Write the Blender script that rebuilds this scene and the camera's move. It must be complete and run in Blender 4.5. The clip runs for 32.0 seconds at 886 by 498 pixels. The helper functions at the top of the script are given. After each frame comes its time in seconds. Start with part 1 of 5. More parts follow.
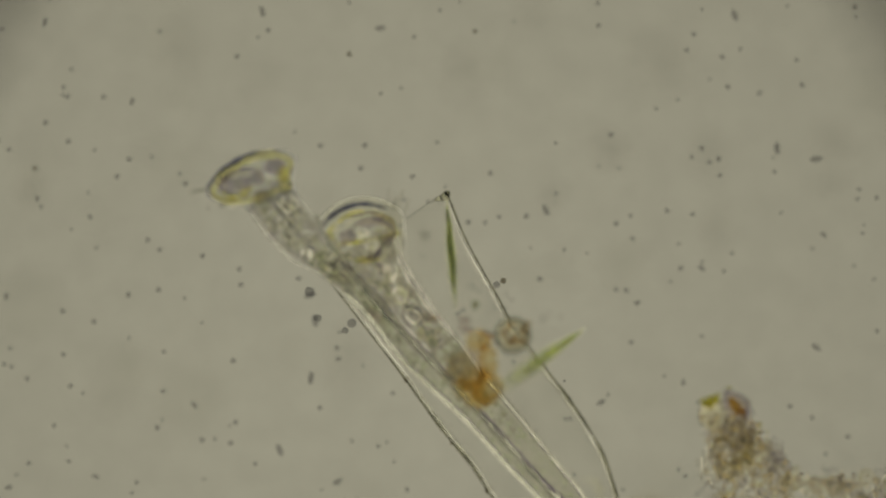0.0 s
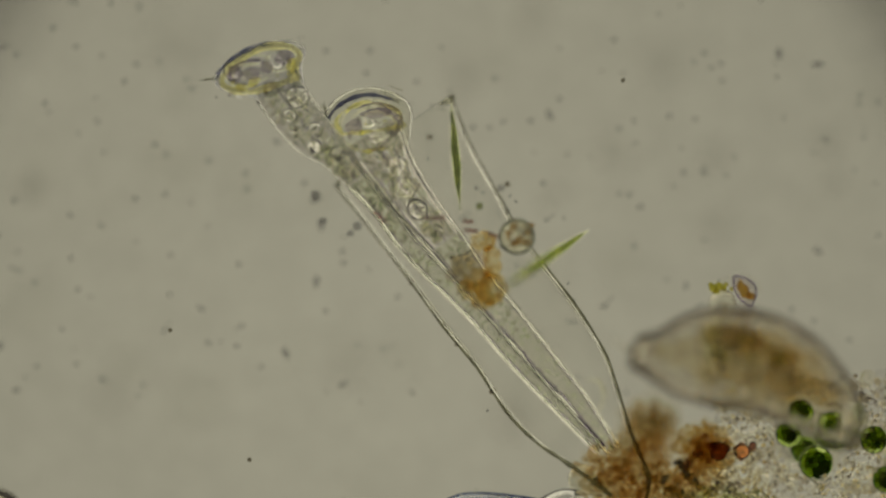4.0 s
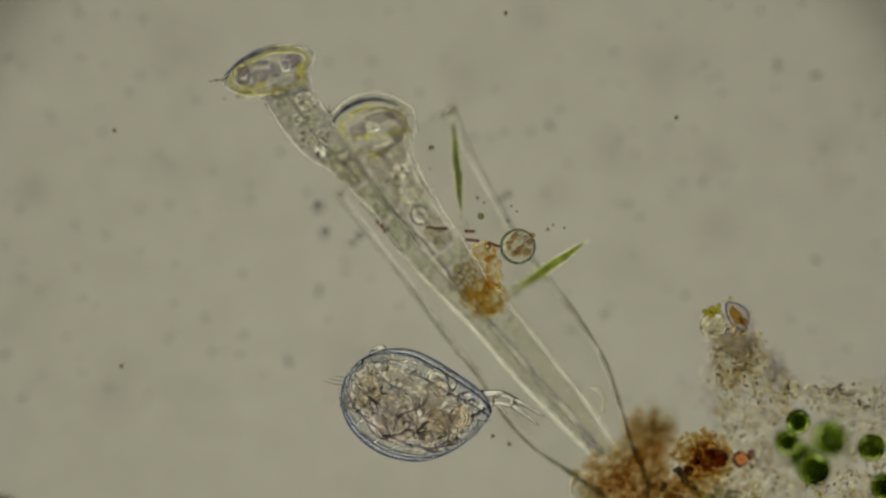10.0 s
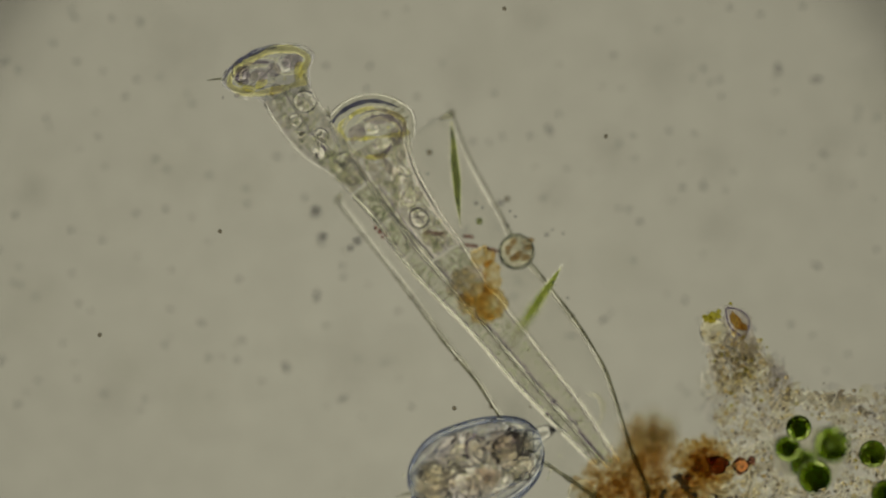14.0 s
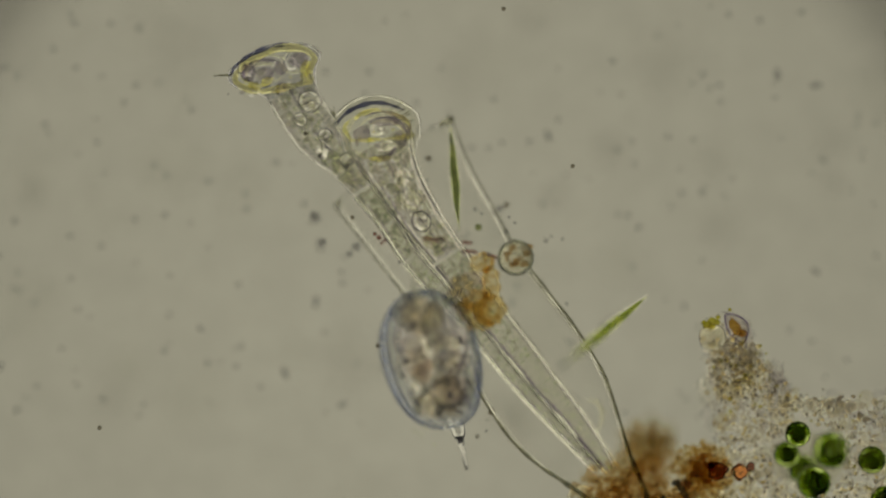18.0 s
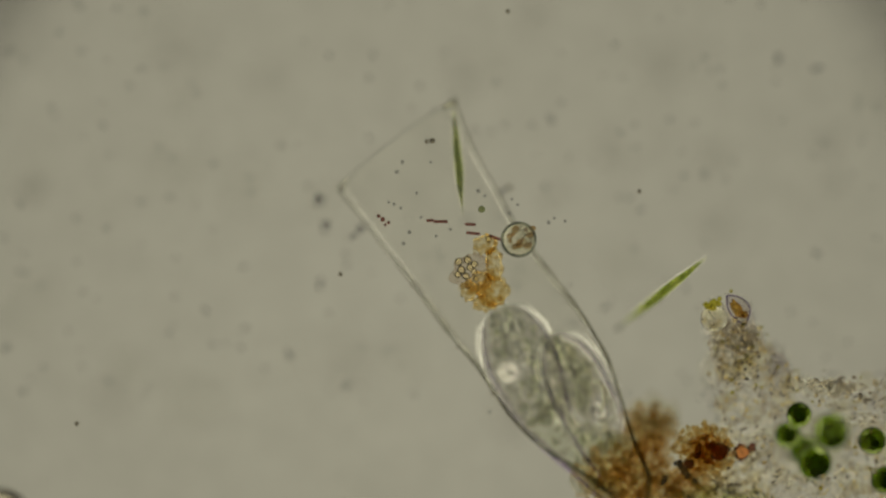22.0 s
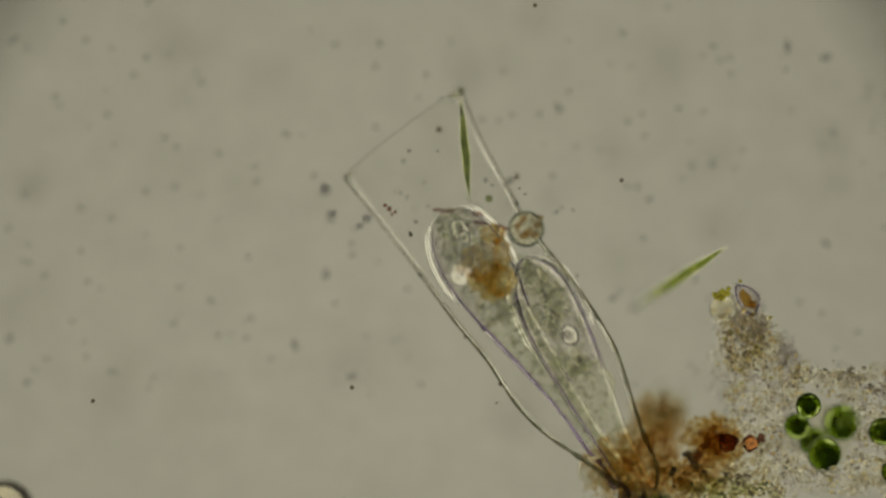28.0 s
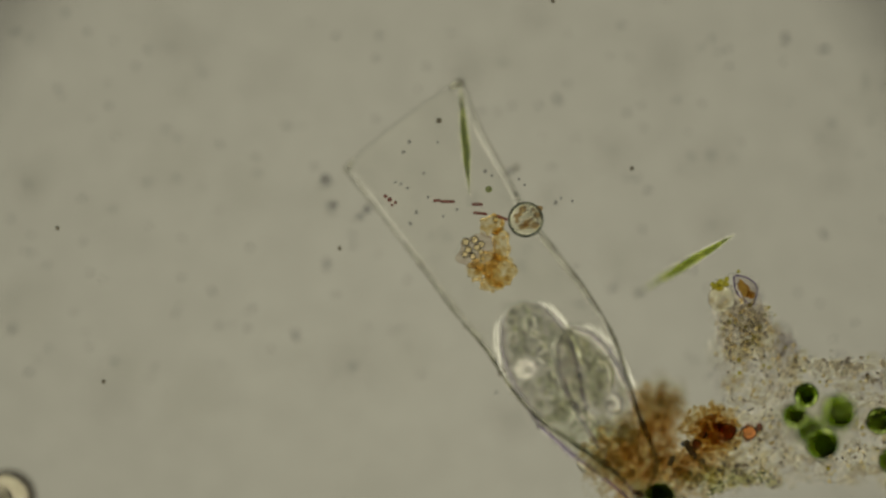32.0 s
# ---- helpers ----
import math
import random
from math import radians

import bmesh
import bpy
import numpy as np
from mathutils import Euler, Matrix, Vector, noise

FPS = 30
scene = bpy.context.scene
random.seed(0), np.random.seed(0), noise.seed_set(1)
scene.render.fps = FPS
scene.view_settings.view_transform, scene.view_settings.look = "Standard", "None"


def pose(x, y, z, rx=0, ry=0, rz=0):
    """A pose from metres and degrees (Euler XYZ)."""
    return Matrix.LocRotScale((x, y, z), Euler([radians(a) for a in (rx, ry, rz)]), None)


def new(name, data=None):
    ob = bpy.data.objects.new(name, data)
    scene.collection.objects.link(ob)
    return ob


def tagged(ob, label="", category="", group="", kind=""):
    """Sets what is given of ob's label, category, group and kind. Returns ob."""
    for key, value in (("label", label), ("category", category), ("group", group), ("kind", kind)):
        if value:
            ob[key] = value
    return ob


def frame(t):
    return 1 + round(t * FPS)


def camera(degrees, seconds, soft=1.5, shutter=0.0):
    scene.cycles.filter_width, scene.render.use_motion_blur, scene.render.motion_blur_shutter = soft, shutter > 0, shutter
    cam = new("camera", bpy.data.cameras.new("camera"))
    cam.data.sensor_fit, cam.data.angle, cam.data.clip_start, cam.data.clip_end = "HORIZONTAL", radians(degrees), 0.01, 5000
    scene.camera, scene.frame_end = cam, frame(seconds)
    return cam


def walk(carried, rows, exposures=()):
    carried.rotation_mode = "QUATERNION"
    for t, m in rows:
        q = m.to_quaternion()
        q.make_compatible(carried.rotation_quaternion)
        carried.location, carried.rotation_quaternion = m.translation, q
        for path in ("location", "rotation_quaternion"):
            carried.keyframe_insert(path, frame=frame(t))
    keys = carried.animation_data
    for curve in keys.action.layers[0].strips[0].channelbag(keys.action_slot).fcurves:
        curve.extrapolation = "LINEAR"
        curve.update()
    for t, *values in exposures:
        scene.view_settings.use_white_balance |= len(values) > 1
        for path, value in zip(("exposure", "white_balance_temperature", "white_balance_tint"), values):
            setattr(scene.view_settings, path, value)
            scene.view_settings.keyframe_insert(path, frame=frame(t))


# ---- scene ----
# A drop of pond water on a microscope slide, built 1 m to about a quarter of a millimetre, seen from straight above.
HIGH = 8.96          # the lens stands this far over its plane of sharpness
cam = camera(10.0, 32.0, soft=2.2)
cam.data.dof.use_dof = True
cam.data.dof.focus_distance = HIGH
cam.data.dof.aperture_fstop = 0.25

# seconds, stage shift x and y, height of the plane of sharpness
STAGE = [
    (0, 0.0156, 0.1534, -0.098),
    (0.5, 0.0049, 0.0913, -0.047),
    (1, 0.0034, 0.0807, -0.034),
    (1.5, -0.0004, 0.0683, -0.033),
    (2, 0.0019, 0.0446, -0.033),
    (2.5, 0.0049, 0.0041, -0.032),
    (3, 0.0080, -0.0105, -0.031),
    (3.5, 0.0080, -0.0197, -0.030),
    (5.5, 0.0016, -0.0046, 0.000),
    (6, -0.0000, 0.0000, 0.005),
    (6.5, -0.0000, -0.0015, 0.010),
    (7, -0.0000, 0.0031, 0.060),
    (7.5, 0.0015, 0.0000, 0.060),
    (8, 0.0061, 0.0000, 0.060),
    (8.5, 0.0046, -0.0061, 0.060),
    (9, 0.0046, -0.0061, 0.060),
    (9.5, 0.0061, 0.0046, 0.060),
    (10, 0.0045, -0.0016, 0.060),
    (10.5, 0.0123, 0.0245, 0.000),
    (11, 0.0199, 0.0307, 0.000),
    (11.5, 0.0138, 0.0184, 0.000),
    (12, 0.0122, 0.0092, 0.000),
    (12.5, 0.0077, 0.0077, 0.000),
    (13, 0.0092, 0.0123, 0.000),
    (13.5, 0.0077, 0.0092, 0.000),
    (14, 0.0076, 0.0077, 0.000),
    (14.5, 0.0077, 0.0123, 0.000),
    (16.5, 0.0092, 0.0123, 0.000),
    (17, 0.0107, 0.0153, 0.000),
    (17.5, 0.0092, 0.0138, 0.000),
    (18, 0.0092, 0.0183, 0.000),
    (18.5, 0.0077, 0.0122, 0.000),
    (19, 0.0107, 0.0107, 0.000),
    (19.5, 0.0077, 0.0076, 0.000),
    (20, 0.0077, 0.0107, 0.000),
    (20.5, 0.0062, 0.0092, 0.000),
    (21, 0.0046, 0.0092, 0.000),
    (21.5, 0.0107, 0.0260, 0.000),
    (22, 0.0031, -0.0138, 0.060),
    (22.5, -0.0030, -0.0368, 0.058),
    (23, -0.0015, -0.0291, 0.056),
    (23.5, -0.0046, -0.0214, 0.053),
    (24, -0.0061, -0.0352, 0.051),
    (24.5, -0.0061, -0.0322, 0.037),
    (25, -0.0076, -0.0199, -0.055),
    (25.5, -0.0092, -0.0291, -0.020),
    (27.5, -0.0061, -0.0307, -0.005),
    (28, -0.0092, -0.0321, -0.004),
    (28.5, -0.0076, -0.0245, -0.004),
    (29, -0.0092, -0.0336, -0.003),
    (29.5, -0.0092, -0.0336, -0.002),
    (30, -0.0076, -0.0260, -0.001),
    (30.5, -0.0107, -0.0337, -0.001),
    (31, -0.0092, -0.0306, 0.000),
    (31.5, -0.0092, -0.0581, 0.040),
    (32, -0.0092, -0.0490, 0.050),
]
walk(cam, [(t, pose(x, y, HIGH + f)) for t, x, y, f in STAGE])

# ---- light: the lamp under the stage, and the dim room ----
world = bpy.data.worlds.new("dim_room")
world.use_nodes = True
world.node_tree.nodes["Background"].inputs[0].default_value = (0.075, 0.07, 0.06, 1)
world.node_tree.nodes["Background"].inputs[1].default_value = 1.0
scene.world = world
scene.cycles.transparent_max_bounces = 64
scene.cycles.max_bounces = 32
scene.cycles.transmission_bounces = 32
LAMP = (0.305, 0.289, 0.213)


# ---- materials ----
def nodes(name):
    m = bpy.data.materials.new(name)
    m.use_nodes = True
    t = m.node_tree
    t.nodes.clear()
    out = t.nodes.new("ShaderNodeOutputMaterial")
    return m, t, out


def noisy(t, scale, a, b, detail=4.0, low=0.35, high=0.65):
    """A colour that wanders between a and b over the surface."""
    co = t.nodes.new("ShaderNodeTexCoord")
    n = t.nodes.new("ShaderNodeTexNoise")
    n.inputs["Scale"].default_value = scale
    n.inputs["Detail"].default_value = detail
    r = t.nodes.new("ShaderNodeValToRGB")
    r.color_ramp.elements[0].position, r.color_ramp.elements[1].position = low, high
    r.color_ramp.elements[0].color, r.color_ramp.elements[1].color = (*a, 1), (*b, 1)
    t.links.new(co.outputs["Object"], n.inputs["Vector"])
    t.links.new(n.outputs["Fac"], r.inputs["Fac"])
    return r.outputs["Color"], n.outputs["Fac"]


def jelly(name, a, b, ior, scale=30.0, bump=0.0, rough=0.0):
    """Clear living matter: refracts, tinted faintly and unevenly."""
    m, t, out = nodes(name)
    g = t.nodes.new("ShaderNodeBsdfGlass")
    g.inputs["IOR"].default_value, g.inputs["Roughness"].default_value = ior, rough
    col, fac = noisy(t, scale, a, b)
    t.links.new(col, g.inputs["Color"])
    if bump:
        k = t.nodes.new("ShaderNodeBump")
        k.inputs["Strength"].default_value, k.inputs["Distance"].default_value = bump, 0.004
        t.links.new(fac, k.inputs["Height"])
        t.links.new(k.outputs["Normal"], g.inputs["Normal"])
    t.links.new(g.outputs[0], out.inputs[0])
    return m


def stain(name, a, b, solid=0.1, scale=40.0, body=(0.2, 0.15, 0.08), spread=0.0):
    """Coloured matter that lets light through: each wall takes its share of it."""
    m, t, out = nodes(name)
    tr = t.nodes.new("ShaderNodeBsdfTransparent")
    col, fac = noisy(t, scale, a, b)
    if spread:
        info = t.nodes.new("ShaderNodeNewGeometry")
        hue = t.nodes.new("ShaderNodeHueSaturation")
        mul = t.nodes.new("ShaderNodeMath")
        mul.operation = "MULTIPLY_ADD"
        mul.inputs[1].default_value, mul.inputs[2].default_value = spread, 1.0 - spread
        t.links.new(info.outputs["Random Per Island"], mul.inputs[0])
        t.links.new(mul.outputs[0], hue.inputs["Value"])
        t.links.new(col, hue.inputs["Color"])
        col = hue.outputs["Color"]
    t.links.new(col, tr.inputs["Color"])
    p = t.nodes.new("ShaderNodeBsdfPrincipled")
    p.inputs["Base Color"].default_value = (*body, 1)
    p.inputs["Roughness"].default_value = 0.5
    mix = t.nodes.new("ShaderNodeMixShader")
    mix.inputs[0].default_value = solid
    t.links.new(tr.outputs[0], mix.inputs[1])
    t.links.new(p.outputs[0], mix.inputs[2])
    t.links.new(mix.outputs[0], out.inputs[0])
    return m


def film_glass(name, a, b, ior=1.1):
    """Plane-parallel glass, its tint mottled to make the bright field uneven: light goes straight through it, and a
    little is mirrored.
    """
    m, t, out = nodes(name)
    tr, gl = t.nodes.new("ShaderNodeBsdfTransparent"), t.nodes.new("ShaderNodeBsdfGlossy")
    t.links.new(noisy(t, 16.0, a, b, 6.0)[0], tr.inputs["Color"])
    gl.inputs["Roughness"].default_value = 0.02
    fr, mix = t.nodes.new("ShaderNodeFresnel"), t.nodes.new("ShaderNodeMixShader")
    fr.inputs["IOR"].default_value = ior
    t.links.new(fr.outputs[0], mix.inputs[0])
    t.links.new(tr.outputs[0], mix.inputs[1])
    t.links.new(gl.outputs[0], mix.inputs[2])
    t.links.new(mix.outputs[0], out.inputs[0])
    return m


def glow(name, colour, strength):
    m, t, out = nodes(name)
    e = t.nodes.new("ShaderNodeEmission")
    e.inputs["Strength"].default_value = strength
    e.inputs["Color"].default_value = (*colour, 1)
    t.links.new(e.outputs[0], out.inputs[0])
    return m


def lamp_glow(name, colour, strength):
    """A lamp lens whose glow is made to fall off from near its middle, so that the bright field is uneven."""
    m, t, out = nodes(name)
    e, co, mp = t.nodes.new("ShaderNodeEmission"), t.nodes.new("ShaderNodeTexCoord"), t.nodes.new("ShaderNodeMapping")
    g, r = t.nodes.new("ShaderNodeTexGradient"), t.nodes.new("ShaderNodeMapRange")
    g.gradient_type = "SPHERICAL"
    mp.inputs["Location"].default_value = (0.04, 0.1, 3.2)
    mp.inputs["Scale"].default_value = (0.2, 0.2, 0.2)
    r.inputs["To Min"].default_value, r.inputs["To Max"].default_value = strength * 0.82, strength * 1.1
    e.inputs["Color"].default_value = (*colour, 1)
    t.links.new(co.outputs["Object"], mp.inputs["Vector"])
    t.links.new(mp.outputs[0], g.inputs["Vector"])
    t.links.new(g.outputs["Fac"], r.inputs["Value"])
    t.links.new(r.outputs[0], e.inputs["Strength"])
    t.links.new(e.outputs[0], out.inputs[0])
    return m


def matt(name, a, b, rough=0.6, scale=20.0):
    m, t, out = nodes(name)
    p = t.nodes.new("ShaderNodeBsdfPrincipled")
    p.inputs["Roughness"].default_value = rough
    t.links.new(noisy(t, scale, a, b)[0], p.inputs["Base Color"])
    t.links.new(p.outputs[0], out.inputs[0])
    return m


M_SLIDE = film_glass("slide_glass", (0.962, 0.962, 0.957), (1.0, 1.0, 0.996), 1.05)
M_BLACK = matt("blackened_metal", (0.02, 0.02, 0.02), (0.035, 0.035, 0.033))
M_LAMP = lamp_glow("lamp_glow", LAMP, 1.0)
M_WALL = jelly("lorica_wall", (0.98, 0.98, 0.975), (0.995, 0.995, 0.99), 1.045, 15)
M_HEAD = jelly("ciliate_head", (0.95, 0.955, 0.92), (0.995, 0.995, 0.96), 1.03, 60, 0.6)
M_LIP = jelly("ciliate_lip", (0.95, 0.935, 0.66), (1, 0.99, 0.82), 1.15, 30)
M_SWIRL = jelly("gullet_swirl", (0.97, 0.965, 0.88), (1, 1, 0.96), 1.16, 30)
M_HIGHLIGHT = jelly("yellow_highlight", (0.95, 0.93, 0.62), (1, 0.985, 0.8), 1.14, 30)
M_PELLICLE = jelly("pellicle", (0.995, 0.995, 0.99), (1, 1, 0.995), 1.12, 30)
M_SKIN = jelly("belly_skin", (0.985, 0.978, 0.994), (0.998, 0.995, 1), 1.16, 30)
M_COLLAR = jelly("head_skin", (0.93, 0.93, 0.96), (0.98, 0.98, 0.99), 1.3, 30)
M_HALO = jelly("bell_skin_and_halo", (0.99, 0.99, 0.99), (1, 1, 1), 1.1, 30)
M_FRINGE = jelly("fringe_sheath", (0.98, 0.98, 0.97), (1, 1, 0.99), 1.04, 30)
M_CORE = jelly("gullet_core", (0.74, 0.71, 0.77), (0.93, 0.91, 0.92), 1.07, 90, 0.8)
M_BELLY = jelly("belly_plasm", (0.885, 0.895, 0.855), (1, 1, 0.975), 1.034, 80, 0.9)
M_BELLYBROWN = jelly("brownish_plasm", (0.925, 0.925, 0.892), (1, 1, 0.98), 1.04, 75, 1.0)
M_PLASM = jelly("cytoplasm", (0.92, 0.93, 0.88), (0.99, 0.99, 0.95), 1.05, 60, 0.5)
M_HUMUS2 = stain("cytoplasm_matter", (0.885, 0.89, 0.865), (0.975, 0.978, 0.962), 0.0, 70)
M_FLAKE = stain("greyish_flakes", (0.942, 0.944, 0.938), (0.985, 0.987, 0.978), 0.0, 70)
M_OLIVEFLAKE = stain("olive_flakes", (0.918, 0.922, 0.9), (0.992, 0.994, 0.978), 0.0, 70)
M_VACUOLE = jelly("vacuole", (0.985, 0.98, 0.985), (1, 1, 1), 0.86, 30)
M_BRIGHT = jelly("bright_vacuole", (0.99, 0.98, 0.98), (1, 1, 0.99), 1.33, 30)
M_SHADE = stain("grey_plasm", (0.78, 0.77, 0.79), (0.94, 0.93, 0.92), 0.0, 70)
M_TOPLINE = stain("top_line", (0.26, 0.27, 0.42), (0.5, 0.51, 0.62), 0.0, 90)
M_GRAIN = jelly("cell_granules", (0.88, 0.91, 0.84), (0.98, 0.985, 0.96), 1.1, 60)
M_COARSE = jelly("belly_granules", (0.9, 0.92, 0.84), (0.99, 0.99, 0.95), 1.13, 60)
M_VIOLET = stain("violet_fold", (0.6, 0.56, 0.64), (0.8, 0.77, 0.82), 0.0, 60)
M_LORICADARK = stain("lorica_dark", (0.46, 0.46, 0.4), (0.66, 0.66, 0.58), 0.02, 30)
M_ROTIFER = jelly("rotifer_skin", (0.98, 0.988, 0.998), (0.995, 0.998, 1), 1.16, 25, 0.05)
M_YOLK = stain("rotifer_yolk", (0.9, 0.87, 0.83), (0.98, 0.96, 0.95), 0.0, 50)
M_OUTLINE = stain("violet_outline", (0.42, 0.35, 0.55), (0.64, 0.57, 0.74), 0.0, 30)
M_HIDE = stain("skin_edge_grains", (0.7, 0.66, 0.75), (0.86, 0.82, 0.88), 0.0, 30)
M_SHELLHIDE = stain("shell_edge_grains", (0.4, 0.47, 0.64), (0.68, 0.73, 0.82), 0.0, 30)
M_WORMHIDE = stain("worm_edge_grains", (0.5, 0.46, 0.42), (0.74, 0.7, 0.64), 0.0, 30)
M_PALE = jelly("pale_vacuole", (0.985, 0.98, 0.985), (1, 1, 1), 1.2, 30)
M_EDGE = stain("shell_outline", (0.34, 0.39, 0.56), (0.56, 0.6, 0.72), 0.0, 30)
M_WORMEDGE = stain("worm_edge", (0.5, 0.47, 0.45), (0.66, 0.63, 0.6), 0.0, 30)
M_FOOT = jelly("rotifer_foot", (0.86, 0.86, 0.87), (0.95, 0.95, 0.95), 1.3, 25, 0.1)
M_GUT = jelly("rotifer_organs", (0.935, 0.925, 0.895), (1, 0.99, 0.97), 1.045, 45, 0.4)
M_LUMP = jelly("yolk_lumps", (0.97, 0.965, 0.935), (1, 1, 0.98), 1.085, 45, 0.4)
M_ORGAN = jelly("rotifer_cells", (0.965, 0.955, 0.94), (1, 0.995, 0.985), 1.05, 45, 0.5)
M_BIGCELL = jelly("stomach_cell", (0.94, 0.925, 0.935), (0.985, 0.975, 0.975), 1.065, 45, 0.4)
M_WORM = jelly("bdelloid_skin", (0.95, 0.935, 0.9), (0.99, 0.985, 0.965), 1.07, 18, 0.1)
M_GOLDGUT = stain("golden_gut", (0.93, 0.85, 0.68), (0.985, 0.955, 0.88), 0.0, 40)
M_WORMGUT = stain("bdelloid_gut", (0.91, 0.87, 0.74), (0.985, 0.97, 0.92), 0.01, 34)
M_GREEN = stain("chloroplast", (0.33, 0.41, 0.13), (0.66, 0.72, 0.31), 0.02, 60, (0.05, 0.12, 0.01))
M_ALGAWALL = jelly("alga_wall", (0.6, 0.7, 0.38), (0.78, 0.85, 0.55), 1.22, 30)
M_NEEDLE = stain("needle_chloroplast", (0.6, 0.67, 0.32), (0.84, 0.87, 0.5), 0.01, 30, (0.06, 0.12, 0.02))
M_NEEDLEDARK = stain("dark_chloroplast", (0.5, 0.54, 0.4), (0.72, 0.75, 0.54), 0.02, 30, (0.04, 0.07, 0.02))
M_NEEDLEWALL = jelly("needle_wall", (0.8, 0.83, 0.66), (0.91, 0.93, 0.78), 1.1, 30)
M_ORANGE = stain("orange_jelly", (0.935, 0.845, 0.63), (0.988, 0.957, 0.865), 0.004, 28, (0.4, 0.2, 0.05), 0.08)
M_AMBERJELLY = jelly("amber_jelly", (0.94, 0.86, 0.66), (0.99, 0.955, 0.85), 1.025, 40, 0.6)
M_ORANGEFINE = stain("orange_grains", (0.972, 0.912, 0.77), (0.997, 0.98, 0.925), 0.002, 28, (0.4, 0.2, 0.05), 0.05)
M_BROWN = stain("brown_floc", (0.953, 0.897, 0.79), (0.99, 0.983, 0.954), 0.002, 14, (0.25, 0.14, 0.05), 0.04)
M_RUSTFINE = stain("fine_rust", (0.84, 0.67, 0.47), (0.96, 0.88, 0.75), 0.004, 20, (0.2, 0.08, 0.03), 0.1)
M_GREYFLOC = stain("grey_floc", (0.93, 0.92, 0.87), (0.985, 0.98, 0.96), 0.002, 20, (0.1, 0.1, 0.08), 0.04)
M_RUST = jelly("rust_grain", (0.7, 0.4, 0.24), (0.95, 0.68, 0.44), 1.5, 30)
M_GRIT = jelly("detritus_grit", (0.86, 0.845, 0.8), (1, 0.99, 0.965), 1.06, 25)
M_AMBERGRIT = jelly("amber_grit", (0.86, 0.79, 0.58), (0.985, 0.95, 0.82), 1.13, 40)
M_OLIVE = stain("olive_clump", (0.8, 0.82, 0.62), (0.95, 0.95, 0.85), 0.01, 50, (0.1, 0.12, 0.03))
M_BLACKISH = stain("dark_matter", (0.34, 0.35, 0.38), (0.58, 0.58, 0.58), 0.04, 60, (0.03, 0.03, 0.04))
M_HEAPHAZE = jelly("heap_haze", (0.965, 0.96, 0.945), (0.998, 0.995, 0.99), 1.02, 70, 0.8)
M_PEBBLE = jelly("pebble_grit", (0.85, 0.82, 0.73), (0.99, 0.975, 0.92), 1.07, 25)
M_CLOT = jelly("pale_clot", (0.94, 0.935, 0.915), (0.998, 0.995, 0.985), 1.03, 60, 0.7)
M_HAZY = stain("heap_film", (0.92, 0.912, 0.918), (0.988, 0.986, 0.988), 0.0, 60)
M_WARMHAZE = stain("warm_film", (0.945, 0.93, 0.88), (0.992, 0.988, 0.97), 0.0, 60)
M_GLOBULE = jelly("globule", (0.85, 0.845, 0.79), (0.94, 0.935, 0.89), 1.045, 60, 0.6)
M_DARK = stain("dark_speck", (0.5, 0.48, 0.45), (0.7, 0.67, 0.6), 0.04, 30, (0.03, 0.03, 0.03))
M_BACT = stain("bacterium", (0.62, 0.62, 0.64), (0.82, 0.82, 0.82), 0.0, 30, (0.05, 0.05, 0.06))
M_ROD = stain("red_rod", (0.46, 0.27, 0.27), (0.74, 0.55, 0.5), 0.03, 60, (0.15, 0.03, 0.02))
M_BEAD = jelly("bead", (0.93, 0.89, 0.72), (0.98, 0.95, 0.82), 1.75, 30)
M_YELLOW = stain("yellow_plastid", (0.72, 0.7, 0.22), (0.93, 0.9, 0.45), 0.02, 40, (0.2, 0.2, 0.02))
M_GRAIN2 = jelly("dark_grain", (0.5, 0.47, 0.42), (0.75, 0.7, 0.62), 1.2, 60)
M_AMBER = stain("amber_plastid", (0.74, 0.54, 0.22), (0.94, 0.8, 0.44), 0.01, 50, (0.4, 0.2, 0.02))
M_RUSTDARK = jelly("dark_rust", (0.4, 0.25, 0.22), (0.64, 0.44, 0.36), 1.5, 30)
M_DUST = stain("lens_dust", (0.895, 0.89, 0.885), (0.965, 0.965, 0.96), 0.0, 6)
M_CILIA = stain("cilium", (0.72, 0.72, 0.66), (0.84, 0.84, 0.78), 0.0, 20)


# ---- builders ----
def at(px, py, z=0.0):
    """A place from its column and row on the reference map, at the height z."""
    k = (HIGH - z) / HIGH / 1000
    return Vector(((px - 784) * k, (441 - py) * k, z))


def finish(bm, smooth=True):
    bmesh.ops.recalc_face_normals(bm, faces=bm.faces)
    me = bpy.data.meshes.new("mesh")
    bm.to_mesh(me)
    bm.free()
    if smooth:
        me.polygons.foreach_set("use_smooth", [True] * len(me.polygons))
    return me


def part(name, bm, material, parent=None, label="", m=None, smooth=True):
    me = finish(bm, smooth) if isinstance(bm, bmesh.types.BMesh) else bm
    if not me.materials:
        me.materials.append(material)
    ob = new(name, me)
    if parent:
        ob.parent = parent
    if m is not None:
        ob.matrix_basis = m
    if label:
        ob["label"] = label
    return ob


def thing(name, label, category, m=None, group="", kind=""):
    ob = new(name)
    ob.empty_display_size = 0.02
    if m is not None:
        ob.matrix_basis = m
    return tagged(ob, label, category, group, kind)


